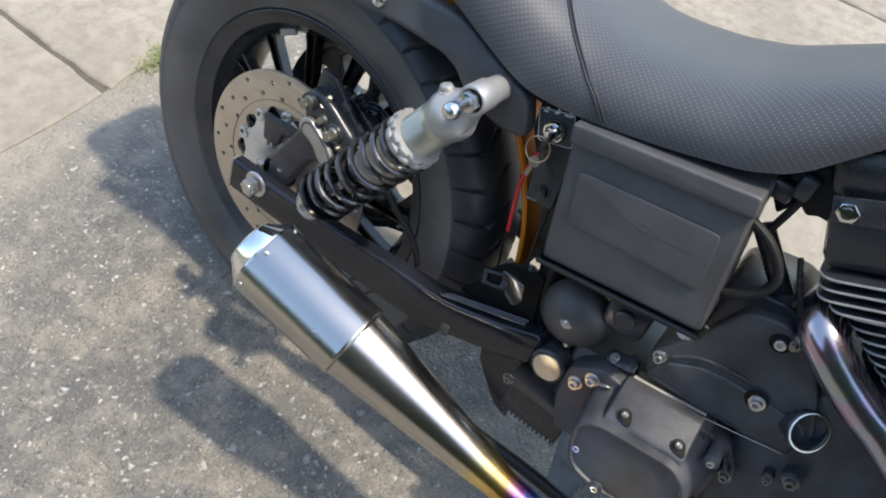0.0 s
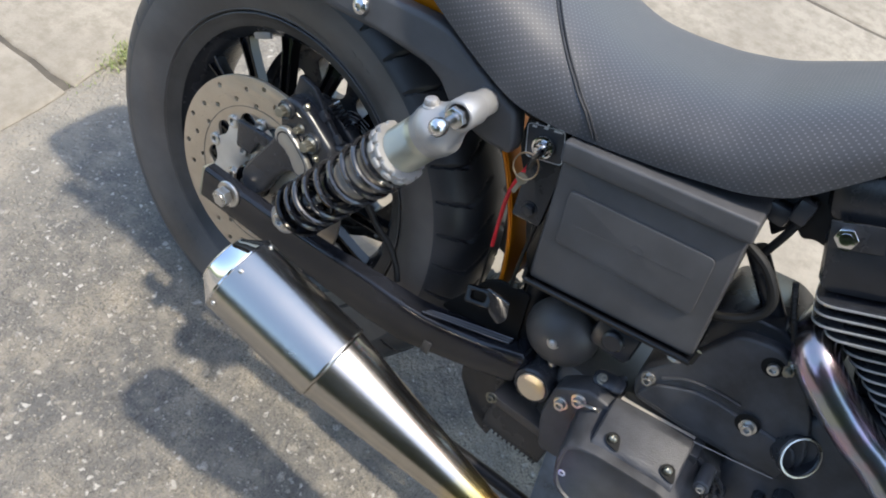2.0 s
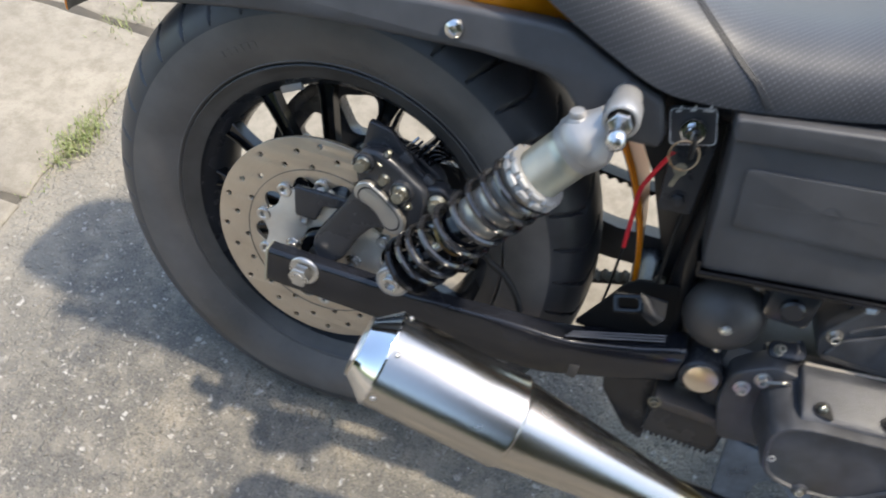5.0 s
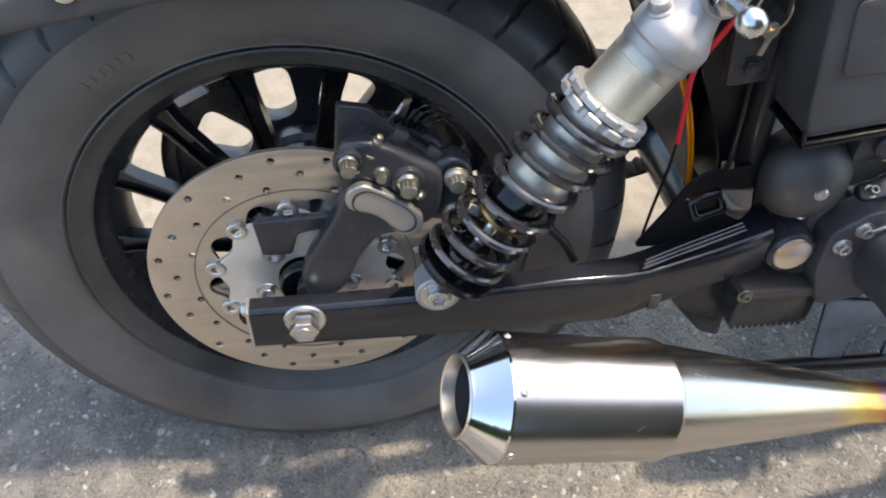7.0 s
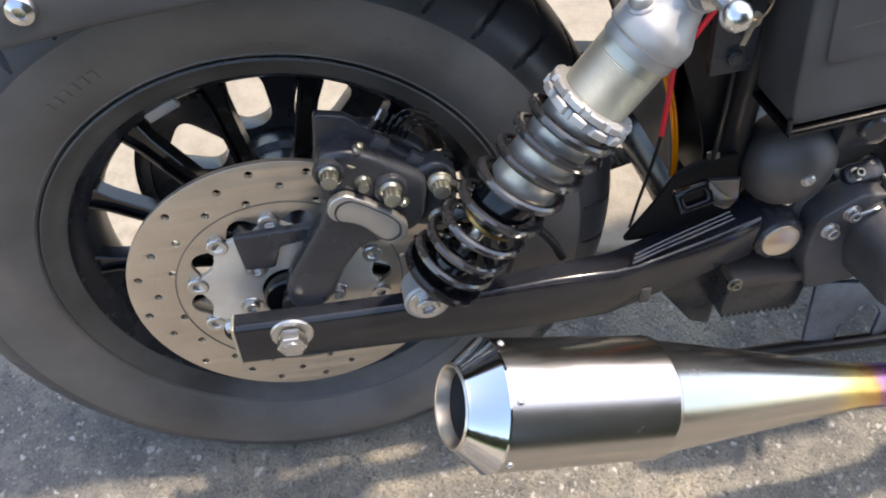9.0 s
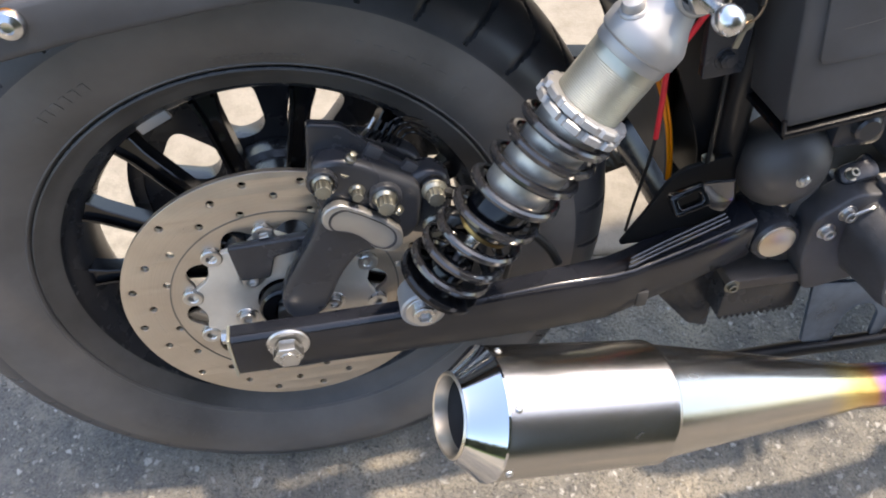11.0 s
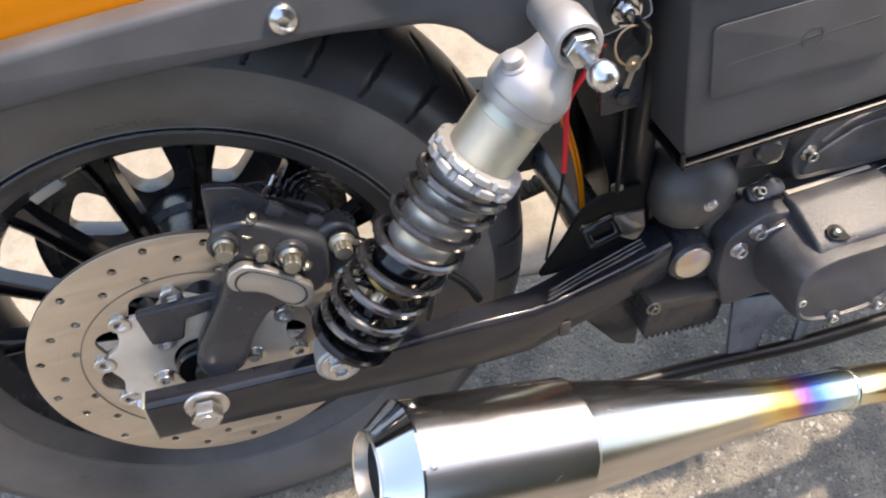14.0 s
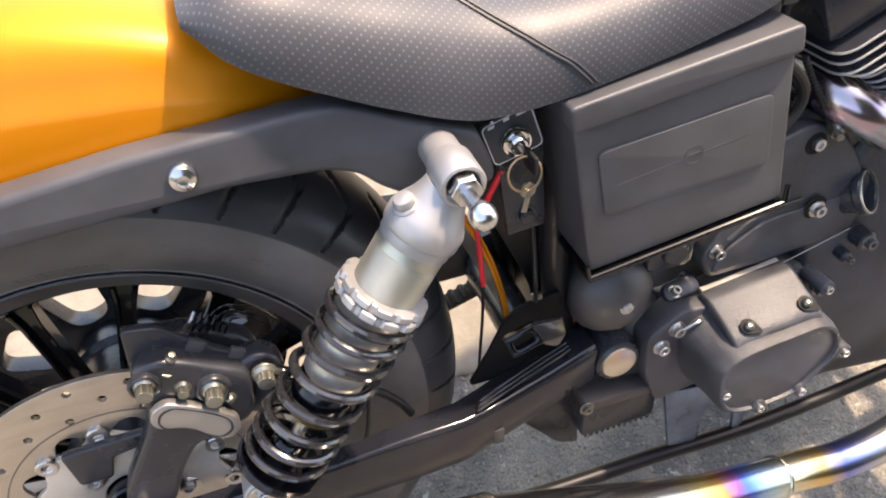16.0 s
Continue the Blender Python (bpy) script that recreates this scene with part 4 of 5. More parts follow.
for k in range(6):
    a = turn0 + radians(60 * k)
    out = mu * math.cos(a) + mv * math.sin(a)
    part("rivet", bolt(M0 - MD * 0.0125 + out * 0.0503, out, 0.0030, 0.0020, "dome", False), STEEL, muffler)
J = M0 + MD * 0.462
LINE = [J - MD * 0.02, J + MD * 0.03, (0.70, -0.228, -0.116), (0.79, -0.218, -0.112), (0.89, -0.200, -0.075), (0.960, -0.172, -0.005), (0.945, -0.145, 0.075), (0.865, -0.128, 0.150), (0.797, -0.118, 0.190), (0.759, -0.115, 0.206), (0.719, -0.113, 0.228), (0.692, -0.108, 0.246), (0.680, -0.088, 0.258), (0.684, -0.055, 0.264)]
pipe = part("exhaust_pipe", tube(LINE[:7], 0.0205, 28, 10), EXHAUST, bike, "heat-coloured steel exhaust pipe")
part("header_pipe", tube(LINE[5:], 0.0218, 28, 10), HEADER, pipe, "blue and violet tinted header pipe")

# ---- battery box with lid ----
b_ll, b_lr, b_ur, b_ul = (0.415, 0.170), (0.596, 0.199), (0.573, 0.346), (0.391, 0.318)
side_box = part("battery_box", plate([rounded([b_ll, b_lr, b_ur, b_ul], 0.006)], -0.150, -0.062, 0.003), PLASTIC, bike, "black battery box with a lid and embossed panel")
part("lid", plate([rounded([(0.3905, 0.3085), (0.578, 0.3375), (0.5735, 0.360), (0.386, 0.3300)], 0.005)], -0.1555, -0.060, 0.003), PLASTIC, side_box, "black overlapping lid")
rec = [(0.4125, 0.2865), (0.4235, 0.2265), (0.5715, 0.2405), (0.5615, 0.3060)]
part("panel", plate([rounded(rec, 0.007)], -0.1524, -0.149, 0.0010), PLASTIC, side_box, "raised rectangular panel")
part("panel_line", plate([[(0.432, 0.2545), (0.552, 0.2750), (0.552, 0.2756), (0.432, 0.2551)]], -0.15265, -0.152, 0), PLASTIC, side_box)
part("emblem", plate([circle(0.497, 0.2665, 0.0085, 28), circle(0.497, 0.2665, 0.0076, 28)], -0.1527, -0.152, 0), PLASTIC, side_box, "small moulded ring emblem")
part("emblem_bar", plate([rounded([(0.491, 0.2640), (0.503, 0.2660), (0.503, 0.2685), (0.491, 0.2665)], 0.001)], -0.15265, -0.152, 0), PLASTIC, side_box)
part("tray_lip", join(tube([(0.4125, -0.154, 0.1670), (0.598, -0.154, 0.1965)], 0.0022, 8, 2), tube([(0.4125, -0.154, 0.1670), (0.4105, -0.153, 0.180)], 0.0022, 8, 2), tube([(0.598, -0.154, 0.1965), (0.5985, -0.152, 0.212)], 0.0026, 8, 2)), GLOSS, side_box, "bare-edged metal tray lip")
part("tray", plate([[(0.413, 0.163), (0.598, 0.1925), (0.598, 0.1965), (0.413, 0.167)]], -0.155, -0.06, 0), GLOSS, side_box)

# ---- ignition lock ----
plate_c = (0.3605, 0.2940)
lock = part("ignition_lock", plate([rounded([(0.3325, 0.3060), (0.3750, 0.3190), (0.3875, 0.2815), (0.3450, 0.2690)], 0.006)], -0.1135, -0.108, 0.001), PLASTIC, bike, "black ignition switch plate with white border")
inpl = lambda s: [(plate_c[0] + (x - plate_c[0]) * s, plate_c[1] + (z - plate_c[1]) * s) for x, z in [(0.3325, 0.3060), (0.3750, 0.3190), (0.3875, 0.2815), (0.3450, 0.2690)]]
part("border_line", plate([rounded(inpl(0.95), 0.0055), rounded(inpl(0.915), 0.0052)], -0.1140, -0.1133, 0), WHITE, lock, "thin white printed border")
for x, z, n in ((0.3425, 0.3050, 0.005), (0.3545, 0.3095, 0.0045), (0.3675, 0.3130, 0.009)):
    part("printed_mark", plate([[(x - n / 2, z - 0.0012 - n * 0.14), (x + n / 2, z - 0.0012 + n * 0.14), (x + n / 2, z + 0.0012 + n * 0.14), (x - n / 2, z + 0.0012 - n * 0.14)]], -0.1140, -0.1133, 0), WHITE, lock)
    part("printed_mark", plate([circle(x + 0.0008, z + 0.0042, 0.0014, 8)], -0.1140, -0.1133, 0), WHITE, lock)
part("lock_barrel", lathe([(0, 0.112), (0.0115, 0.112), (0.0125, 0.114), (0.0125, 0.119), (0.0115, 0.121), (0.0098, 0.1212), (0.0096, 0.119), (0.0075, 0.119), (0.0074, 0.126), (0.0060, 0.1275), (0, 0.1275)], (0.361, 0, 0.2915), (0, -1, 0), 40), CHROME, lock, "chrome lock barrel")
part("mount_bracket", plate([rounded([(0.350, 0.272), (0.388, 0.282), (0.392, 0.200), (0.358, 0.196)], 0.003)], -0.1085, -0.100, 0.001), BLACK, lock)
part("bracket_bolt", bolt((0.374, -0.1085, 0.214), r=0.0065, h=0.005), BLACK, lock)

# ---- seat ----
LOWS = [(0.145, 0.424), (0.150, 0.411), (0.170, 0.396), (0.203, 0.379), (0.244, 0.359), (0.288, 0.340), (0.310, 0.332), (0.330, 0.328), (0.370, 0.330), (0.410, 0.336), (0.480, 0.350), (0.545, 0.367), (0.585, 0.386), (0.610, 0.415), (0.640, 0.450), (0.70, 0.49)]
TOPS = [(0.145, 0.425), (0.149, 0.440), (0.160, 0.452), (0.182, 0.457), (0.21, 0.452), (0.25, 0.436), (0.29, 0.4255), (0.33, 0.412), (0.37, 0.403), (0.41, 0.405), (0.46, 0.413), (0.51, 0.4285), (0.56, 0.457), (0.61, 0.486), (0.66, 0.512), (0.70, 0.53)]
WIDE = [(0.145, 0.113), (0.150, 0.126), (0.166, 0.137), (0.195, 0.143), (0.40, 0.143), (0.56, 0.140), (0.62, 0.128), (0.70, 0.105)]


def smooth_table(x, table):
    return sum(lerp_table(x + d, table) for d in (-0.012, -0.006, 0, 0.006, 0.012)) / 5


def seat_point(x, f, grow=0.0):
    """f runs from 0, the lower right edge, over the top to 1, the lower left edge."""
    lo, hi, wd = smooth_table(x, LOWS), smooth_table(x, TOPS), smooth_table(x, WIDE)
    a = math.pi * f
    c, s = math.cos(a), math.sin(a)
    y = -math.copysign(abs(c) ** 0.62, c) * (wd + grow)
    z = lo + (hi + grow - lo) * abs(s) ** 0.86
    return Vector((x, y - 0.005 * math.sin(2 * a), z))


def seat_bm():
    bm = bmesh.new()
    uvl = bm.loops.layers.uv.new("UVMap")
    xs = [0.145 + (0.70 - 0.145) * (k / 80) for k in range(81)]
    fs = [k / 48 for k in range(49)]
    grid = [[bm.verts.new(seat_point(x, f)) for f in fs] for x in xs]
    along = {}
    for r, row in enumerate(grid):
        s = 0.0
        for k, vert in enumerate(row):
            if k:
                s += (vert.co - row[k - 1].co).length
            along[vert] = (xs[r] * 1.04, s)
        mid = s / 2
        for vert in row:
            along[vert] = (along[vert][0], along[vert][1] - mid)
    for a, b in zip(grid, grid[1:]):
        for k in range(len(fs) - 1):
            bm.faces.new((a[k], b[k], b[k + 1], a[k + 1]))
    for row in (grid[0], grid[-1]):
        bm.faces.new(row)
    for a, b in zip(grid, grid[1:]):
        bm.faces.new((a[0], a[-1], b[-1], b[0]))
    for f in bm.faces:
        for loop in f.loops:
            loop[uvl].uv = along[loop.vert]
    return bm


seat = part("seat", seat_bm(), SEAT, bike, "black perforated vinyl seat", 45)
seam_line = [seat_point(lerp_table(f, [(0.0, 0.411), (0.10, 0.390), (0.2, 0.362), (0.3, 0.328), (0.4, 0.292), (0.5, 0.276), (1, 0.41)]), f, 0.0004) for f in (k / 60 for k in range(1, 31))]
part("seam", tube(seam_line, 0.0014, 6, 3), SEAT_PLAIN, seat, "raised stitched seam")
part("seam_welt", tube([p + Vector((0.0045, 0, 0)) for p in seam_line], 0.0010, 6, 3), SEAT_PLAIN, seat)
part("seat_pan", plate([[(0.27, 0.342), (0.33, 0.320), (0.41, 0.329), (0.545, 0.361), (0.585, 0.385), (0.41, 0.352), (0.33, 0.345), (0.27, 0.36)]], -0.125, 0.125, 0.002), BLACK, seat)

# ---- fender and struts ----
FR, FZ = 0.418, 0.022
prof_f = [(-0.114, -0.109), (-0.074, -0.1088), (-0.066, -0.1070), (-0.057, -0.1035), (-0.046, -0.1013), (-0.032, -0.098), (-0.018, -0.088), (-0.008, -0.070), (-0.002, -0.045), (0.0, -0.018)]
TURN_IN = [(4, 0.03), (47, 0.05), (54, 0.22), (60, 0.44), (68, 0.66), (78, 0.88), (90, 1.0)]
WAIST = [(4, 0.62), (40, 0.63), (52, 0.78), (64, 1.0)]
prof_f = prof_f + [(0.0, 0.018)] + [(d, -y) for d, y in prof_f[::-1][1:]]


def fender_bm(lo, hi):
    """The skin between two depths under the outer face."""
    bm, rows = bmesh.new(), []
    squeeze = lambda k: [(d, y * (1 - 8 * k), k) for d, y in prof_f]
    sec = squeeze(lo) + squeeze(hi)[::-1]
    for k in range(65):
        t = k / 64
        a = radians(6 + 151 * t)
        tail = max(0, t - 0.62) / 0.38
        deep = lerp_table(math.degrees(a), TURN_IN)
        slim = lerp_table(math.degrees(a), WAIST)
        big = FR - 0.040 * min(1, max(0, (62 - math.degrees(a)) / 20))
        row = []
        for d, y, k_in in sec:
            dd = d * deep * (1 - 0.97 * min(1, tail * 1.1)) - k_in
            row.append(bm.verts.new(((big + dd) * math.cos(a), y * (1 - 0.55 * tail ** 4) * slim, FZ + (big + dd) * math.sin(a))))
        rows.append(row)
    n = len(sec)
    for a, b in zip(rows, rows[1:]):
        for k in range(n):
            bm.faces.new((a[k], a[(k + 1) % n], b[(k + 1) % n], b[k]))
    bm.faces.new(rows[0])
    bm.faces.new(rows[-1][::-1])
    return bm


fender = part("rear_fender", fender_bm(0, 0.0016), ORANGE, bike, "glossy metallic orange rear fender", 40)
bead = [Vector((0.3772 * math.cos(a), -0.0672, FZ + 0.3772 * math.sin(a))) for a in (radians(6 + 34 * k / 16) for k in range(17))]
part("fender_bead", tube(bead, 0.0014, 8, 2), ORANGE, fender, "rolled orange edge of the fender")
part("fender_underside", fender_bm(0.0018, 0.0030), DUST, fender, "dirty dark underside of the fender", 40)
strut_out = [(-0.222, 0.278), (-0.119, 0.319), (0.0, 0.337), (0.09, 0.349), (0.16, 0.3545), (0.205, 0.3585), (0.226, 0.3580), (0.244, 0.352), (0.268, 0.340), (0.297, 0.329), (0.325, 0.318), (0.338, 0.284), (0.336, 0.272), (0.305, 0.270), (0.268, 0.277), (0.250, 0.289), (0.236, 0.303), (0.215, 0.311), (0.15, 0.3135), (0.067, 0.307), (0, 0.302), (-0.083, 0.290), (-0.172, 0.273), (-0.215, 0.262)]
strut = part("fender_strut", plate([rounded(strut_out, 0.007, 4)], -0.137, -0.110, 0.006), PLASTIC, bike, "matte black fender strut cover")
for x, z in ((0.123, 0.331), (-0.119, 0.307)):
    part("strut_bolt", bolt((x, -0.137, z), r=0.0098, h=0.008, kind="dome", washer=False), SATIN, strut, "chrome button-head bolt")
part("fender_strut", plate([rounded(strut_out, 0.007, 4)], 0.110, 0.137, 0.006), PLASTIC, bike, "matte black fender strut cover")
part("inner_panel", plate([rounded([(0.316, 0.312), (0.319, 0.256), (0.326, 0.240), (0.349, 0.206), (0.364, 0.172), (0.376, 0.146), (0.390, 0.116), (0.399, 0.090), (0.405, 0.050), (0.405, 0.000), (0.440, 0.000), (0.440, 0.300)], 0.004)], -0.064, -0.060, 0.001), SHADE, bike, "black inner side panel")

# ---- engine and gearbox side ----
def loft(outlines):
    """Joins outlines of equal length, each (points in x and z, y), into one closed skin."""
    bm = bmesh.new()
    rings = [[bm.verts.new((x, y, z)) for x, z in pts] for pts, y in outlines]
    n = len(rings[0])
    for a, b in zip(rings, rings[1:]):
        for k in range(n):
            bm.faces.new((a[k], a[(k + 1) % n], b[(k + 1) % n], b[k]))
    bm.faces.new(rings[0])
    bm.faces.new(rings[-1][::-1])
    return bm


FACE = [(0.545, 0.029), (0.556, 0.043), (0.575, 0.050), (0.656, 0.060), (0.676, 0.046), (0.690, 0.012), (0.648, -0.036), (0.596, -0.042), (0.560, -0.034), (0.547, 0.0)]


def cover_ring(grow, lift=0.0):
    cx, cz = 0.617, 0.008
    return rounded([(cx + (x - cx) * grow, cz + lift + (z - cz) * grow) for x, z in FACE], 0.016, 4)


ACROSS = Matrix(((0, 0, 1, 0), (1, 0, 0, 0), (0, 1, 0, 0), (0, 0, 0, 1)))
gearbox = part("gearbox_case", box((0.60, 0.0, -0.008), (0.22, 0.20, 0.13), 0.012), DUST, bike, "dusty black gearbox casting")
part("case_flange", box((0.62, -0.105, 0.060), (0.10, 0.045, 0.020), 0.003, Matrix.Rotation(radians(-9), 4, "Y")), WRINKLE, gearbox)
part("side_cover", loft([(cover_ring(1.16, 0.004), -0.098), (cover_ring(1.14, 0.004), -0.128), (cover_ring(1.04), -0.158), (cover_ring(1.03), -0.176), (cover_ring(1.0), -0.183), (cover_ring(0.985), -0.1865), (cover_ring(0.955), -0.1872), (cover_ring(0.935), -0.1870), (cover_ring(0.915), -0.1835), (cover_ring(0.5), -0.1845)]), WRINKLE, gearbox, "black release cover with a rounded lower face", 30)
wedge = rounded([(-0.110, 0.020), (-0.110, 0.072), (-0.128, 0.074), (-0.170, 0.0565), (-0.177, 0.050), (-0.177, 0.020)], 0.005)
part("cover_block", sheet([wedge], 0.096, 0.004, Matrix.Translation((0.6205, 0, 0.006)) @ Matrix.Rotation(radians(-9), 4, "Y") @ ACROSS), WRINKLE, gearbox, "raised sloping block with two bolts", 30)
slant = Vector((-0.12, -0.42, 0.90))
for x, z in ((0.584, 0.0580), (0.647, 0.0670)):
    part("cover_bolt", bolt(Vector((x, -0.1635, z + 0.001)) + slant * 0.0040, slant, 0.0048, 0.006, "dome", False), DULL, gearbox)
    px, py, pz = frame_of(slant)
    drop = rounded([(0.0085, 0.0), (0.006, 0.006), (0, 0.0085), (-0.006, 0.006), (-0.0085, 0), (-0.005, -0.008), (0, -0.0155), (0.005, -0.008)], 0.004)
    # flat black teardrop in place of the pocket's shade
    part("bolt_pocket", sheet([drop], 0.0014, 0, Matrix.Translation(Vector((x, -0.1632, z + 0.001)) + slant * 0.0036) @ Matrix((px, py, pz)).transposed().to_4x4()), DEEP_SHADE, gearbox)
for x, y, z in ((0.5607, -0.179, -0.0087), (0.6027, -0.185, -0.0383), (0.6514, -0.185, -0.0330), (0.6975, -0.181, 0.0026), (0.6841, -0.150, 0.0670)):
    part("cover_bolt", bolt((x, y, z), r=0.0044, h=0.006, kind="socket", washer=False), STEEL, gearbox)
    part("bolt_lug", lathe([(0, -0.03), (0.0085, -0.03), (0.0085, 0.001), (0.0075, 0.002), (0, 0.002)], (x, y, z), (0, -1, 0), 20), WRINKLE, gearbox)
part("side_plate", plate([rounded([(0.500, 0.040), (0.535, 0.066), (0.575, 0.062), (0.575, -0.05), (0.520, -0.06), (0.502, -0.01)], 0.010)], -0.128, -0.095, 0.003), WRINKLE, gearbox)
for x, y, z in ((0.516, -0.128, 0.025), (0.531, -0.128, 0.045)):
    part("plate_bolt", bolt((x, y, z), r=0.0062, h=0.008, kind="socket"), STEEL, gearbox)
part("clip", tube([(0.533, -0.135, 0.048), (0.548, -0.136, 0.055), (0.556, -0.133, 0.053)], 0.0018, 8), STEEL, gearbox)
part("sensor", join(box((0.548, -0.094, 0.055), (0.040, 0.030, 0.014), 0.005), lathe([(0, 0), (0.009, 0), (0.008, 0.016), (0.005, 0.022), (0, 0.023)], (0.558, -0.090, 0.060), (0, -0.2, 1), 20)), BLACK, gearbox)
part("oval_boss", sheet([rounded([(-0.019, -0.010), (0.019, -0.010), (0.019, 0.010), (-0.019, 0.010)], 0.009, 6)], 0.012, 0.002, Matrix.Translation((0.5475, -0.100, 0.0700)) @ Matrix.Rotation(radians(-12), 4, "Y") @ Matrix.Rotation(radians(35), 4, "X")), BLACK, gearbox, "black oval fitting with two bolts")
part("sensor_bolt", bolt((0.5390, -0.104, 0.0715), (0, -0.55, 0.82), 0.0046, 0.008, "socket"), DULL, gearbox)
top_out = rounded([(0.564, 0.106), (0.576, 0.076), (0.640, 0.078), (0.742, 0.090), (0.752, 0.130), (0.728, 0.180), (0.702, 0.214), (0.662, 0.234), (0.622, 0.222), (0.596, 0.158)], 0.012)
low_panel = rounded([(0.576, 0.084), (0.640, 0.086), (0.741, 0.096), (0.744, 0.128), (0.735, 0.143), (0.713, 0.1415), (0.682, 0.1395), (0.650, 0.139), (0.623, 0.134), (0.588, 0.112)], 0.008)
part("upper_case", plate([rounded([(0.580, 0.10), (0.74, 0.10), (0.74, 0.19), (0.700, 0.226), (0.655, 0.245), (0.620, 0.240), (0.592, 0.226)], 0.01)], -0.090, 0.02, 0.004), BLACK, gearbox)
part("cam_cover", plate([top_out], -0.104, -0.02, 0.004), WRINKLE, gearbox, "smooth black upper engine cover")
part("cover_panel", plate([low_panel], -0.1075, -0.100, 0.003), WRINKLE, gearbox, "raised lower panel of the engine cover")
# flat black disc in place of the shaded recess round the bolt
part("cam_pocket", lathe([(0, -0.1079), (0.0125, -0.1079), (0.013, -0.1074), (0, -0.1072)], (0.684, 0, 0.138), seg=28), DEEP_SHADE, gearbox, "flat black disc for the shade in the cover bolt's recess")
part("cam_bolt", join(bolt((0.686, -0.1078, 0.136), r=0.0062, h=0.008, kind="socket")), STEEL, gearbox)
part("cam_bolt", bolt((0.5785, -0.104, 0.1120), r=0.0056, h=0.010, kind="socket"), STEEL, gearbox)
# the upper recess's shade, again a flat black disc
part("cam_pocket", lathe([(0, -0.1044), (0.0112, -0.1044), (0.0118, -0.1039), (0, -0.1037)], (0.6665, 0, 0.2120), seg=28), DEEP_SHADE, gearbox, "flat black disc for the shade in the cover bolt's recess")
part("cam_bolt", bolt((0.6670, -0.1043, 0.2125), r=0.0060, h=0.006, kind="socket", washer=False), STEEL, gearbox)
# second cast rib that follows the panel's upper edge
part("cover_rib", tube([(0.590, -0.1045, 0.122), (0.612, -0.1050, 0.140), (0.640, -0.1050, 0.1475), (0.668, -0.1050, 0.150)], 0.0022, 8, 5), WRINKLE, gearbox)
part("polished_strip", plate([[(0.568, 0.0645), (0.655, 0.0775), (0.655, 0.0815), (0.568, 0.0685)]], -0.1190, -0.1040, 0.0008), CARRIER, gearbox, "bare metal gasket edge")
part("case_line", tube([(0.650, -0.117, 0.0835), (0.695, -0.113, 0.091), (0.738, -0.108, 0.0975)], 0.0007, 6, 4), DUSK, gearbox, "bright cast edge line")
for x, y, z, r in ((0.709, -0.118, 0.033, 0.0065), (0.762, -0.115, 0.078, 0.0075), (0.744, -0.112, 0.060, 0.0045)):
    part("case_bolt", bolt((x, y, z), r=r * 0.8, h=0.008, kind="socket"), DUSK, gearbox)
    part("case_boss", lathe([(0, -0.02), (r * 1.5, -0.02), (r * 1.5, -0.001), (r * 1.3, 0), (0, 0)], (x, y, z), (0, -1, 0), 24), BLACK, gearbox)
for k in range(3):
    part("case_rib", tube([(0.655 + 0.008 * k, -0.116, 0.072 - 0.002 * k), (0.680 + 0.009 * k, -0.118, 0.064 - 0.002 * k), (0.694 + 0.009 * k, -0.117, 0.045), (0.698 + 0.009 * k, -0.114, 0.022)], 0.0030, 8, 5), BLACK, gearbox)
part("filler_neck", lathe([(0.019, -0.02), (0.021, 0.025), (0.0235, 0.028), (0.0235, 0.033), (0.0215, 0.035), (0.0195, 0.033), (0.018, 0.0), (0, -0.005)], (0.7255, -0.086, 0.129), (0.45, -0.75, 0.45), 40), BLACK, gearbox, "black filler neck")
part("neck_ring", lathe([(0.0205, 0.0340), (0.0224, 0.0345), (0.0224, 0.0360), (0.0205, 0.0362)], (0.7255, -0.086, 0.129), (0.45, -0.75, 0.45), 48, True), STEEL, gearbox, "bright machined ring")
part("crankcase", plate([rounded([(0.69, 0.14), (0.76, 0.22), (0.95, 0.22), (1.02, 0.10), (1.00, -0.185), (0.74, -0.150), (0.70, -0.03)], 0.03)], -0.098, 0.10, 0.012), WRINKLE, gearbox)

# rear cylinder
TIP = radians(25)
cyl_m = Matrix.Translation((0.7195, 0.0, 0.333)) @ Matrix.Rotation(-TIP, 4, "Y")
cylinder = part("rear_cylinder", box((0.012, 0, -0.055), (0.085, 0.13, 0.16), 0.02), BLACK, bike, "black finned rear engine cylinder with bright fin edges")
cylinder.matrix_basis = cyl_m


def fin_outline(x0, d):
    y0 = -0.1208 if x0 < -0.055 else -0.104
    return rounded([(x0 + d, y0 + d), (0.0748 - d, y0 + d), (0.0748 - d, 0.1208 - d), (x0 + d, 0.1208 - d)], 0.022, 6)


# the lower fins are cut back where the pipe leaves the cylinder
for k in range(14):
    x0 = -0.0748 if k < 3 else lerp_table(k, [(3, -0.062), (4, -0.053), (7, -0.031), (10, -0.009), (13, 0.012)])
    high = Matrix.Translation((0, 0, 0.002 - 0.0112 * k))
    part("fin", sheet([fin_outline(x0, 0.0008)], 0.0032, 0.0006, high), BLACK, cylinder)
    part("fin_edge", sheet([fin_outline(x0, 0), fin_outline(x0, 0.0045)], 0.0022, 0.0003, high), FIN, cylinder, "bright machined fin edge")
head = part("cylinder_head", box((0.0, 0, 0.040), (0.150, 0.218, 0.068), 0.012), BLACK, cylinder)
part("rocker_box", box((0.002, 0, 0.098), (0.162, 0.205, 0.05), 0.014), BLACK, cylinder)
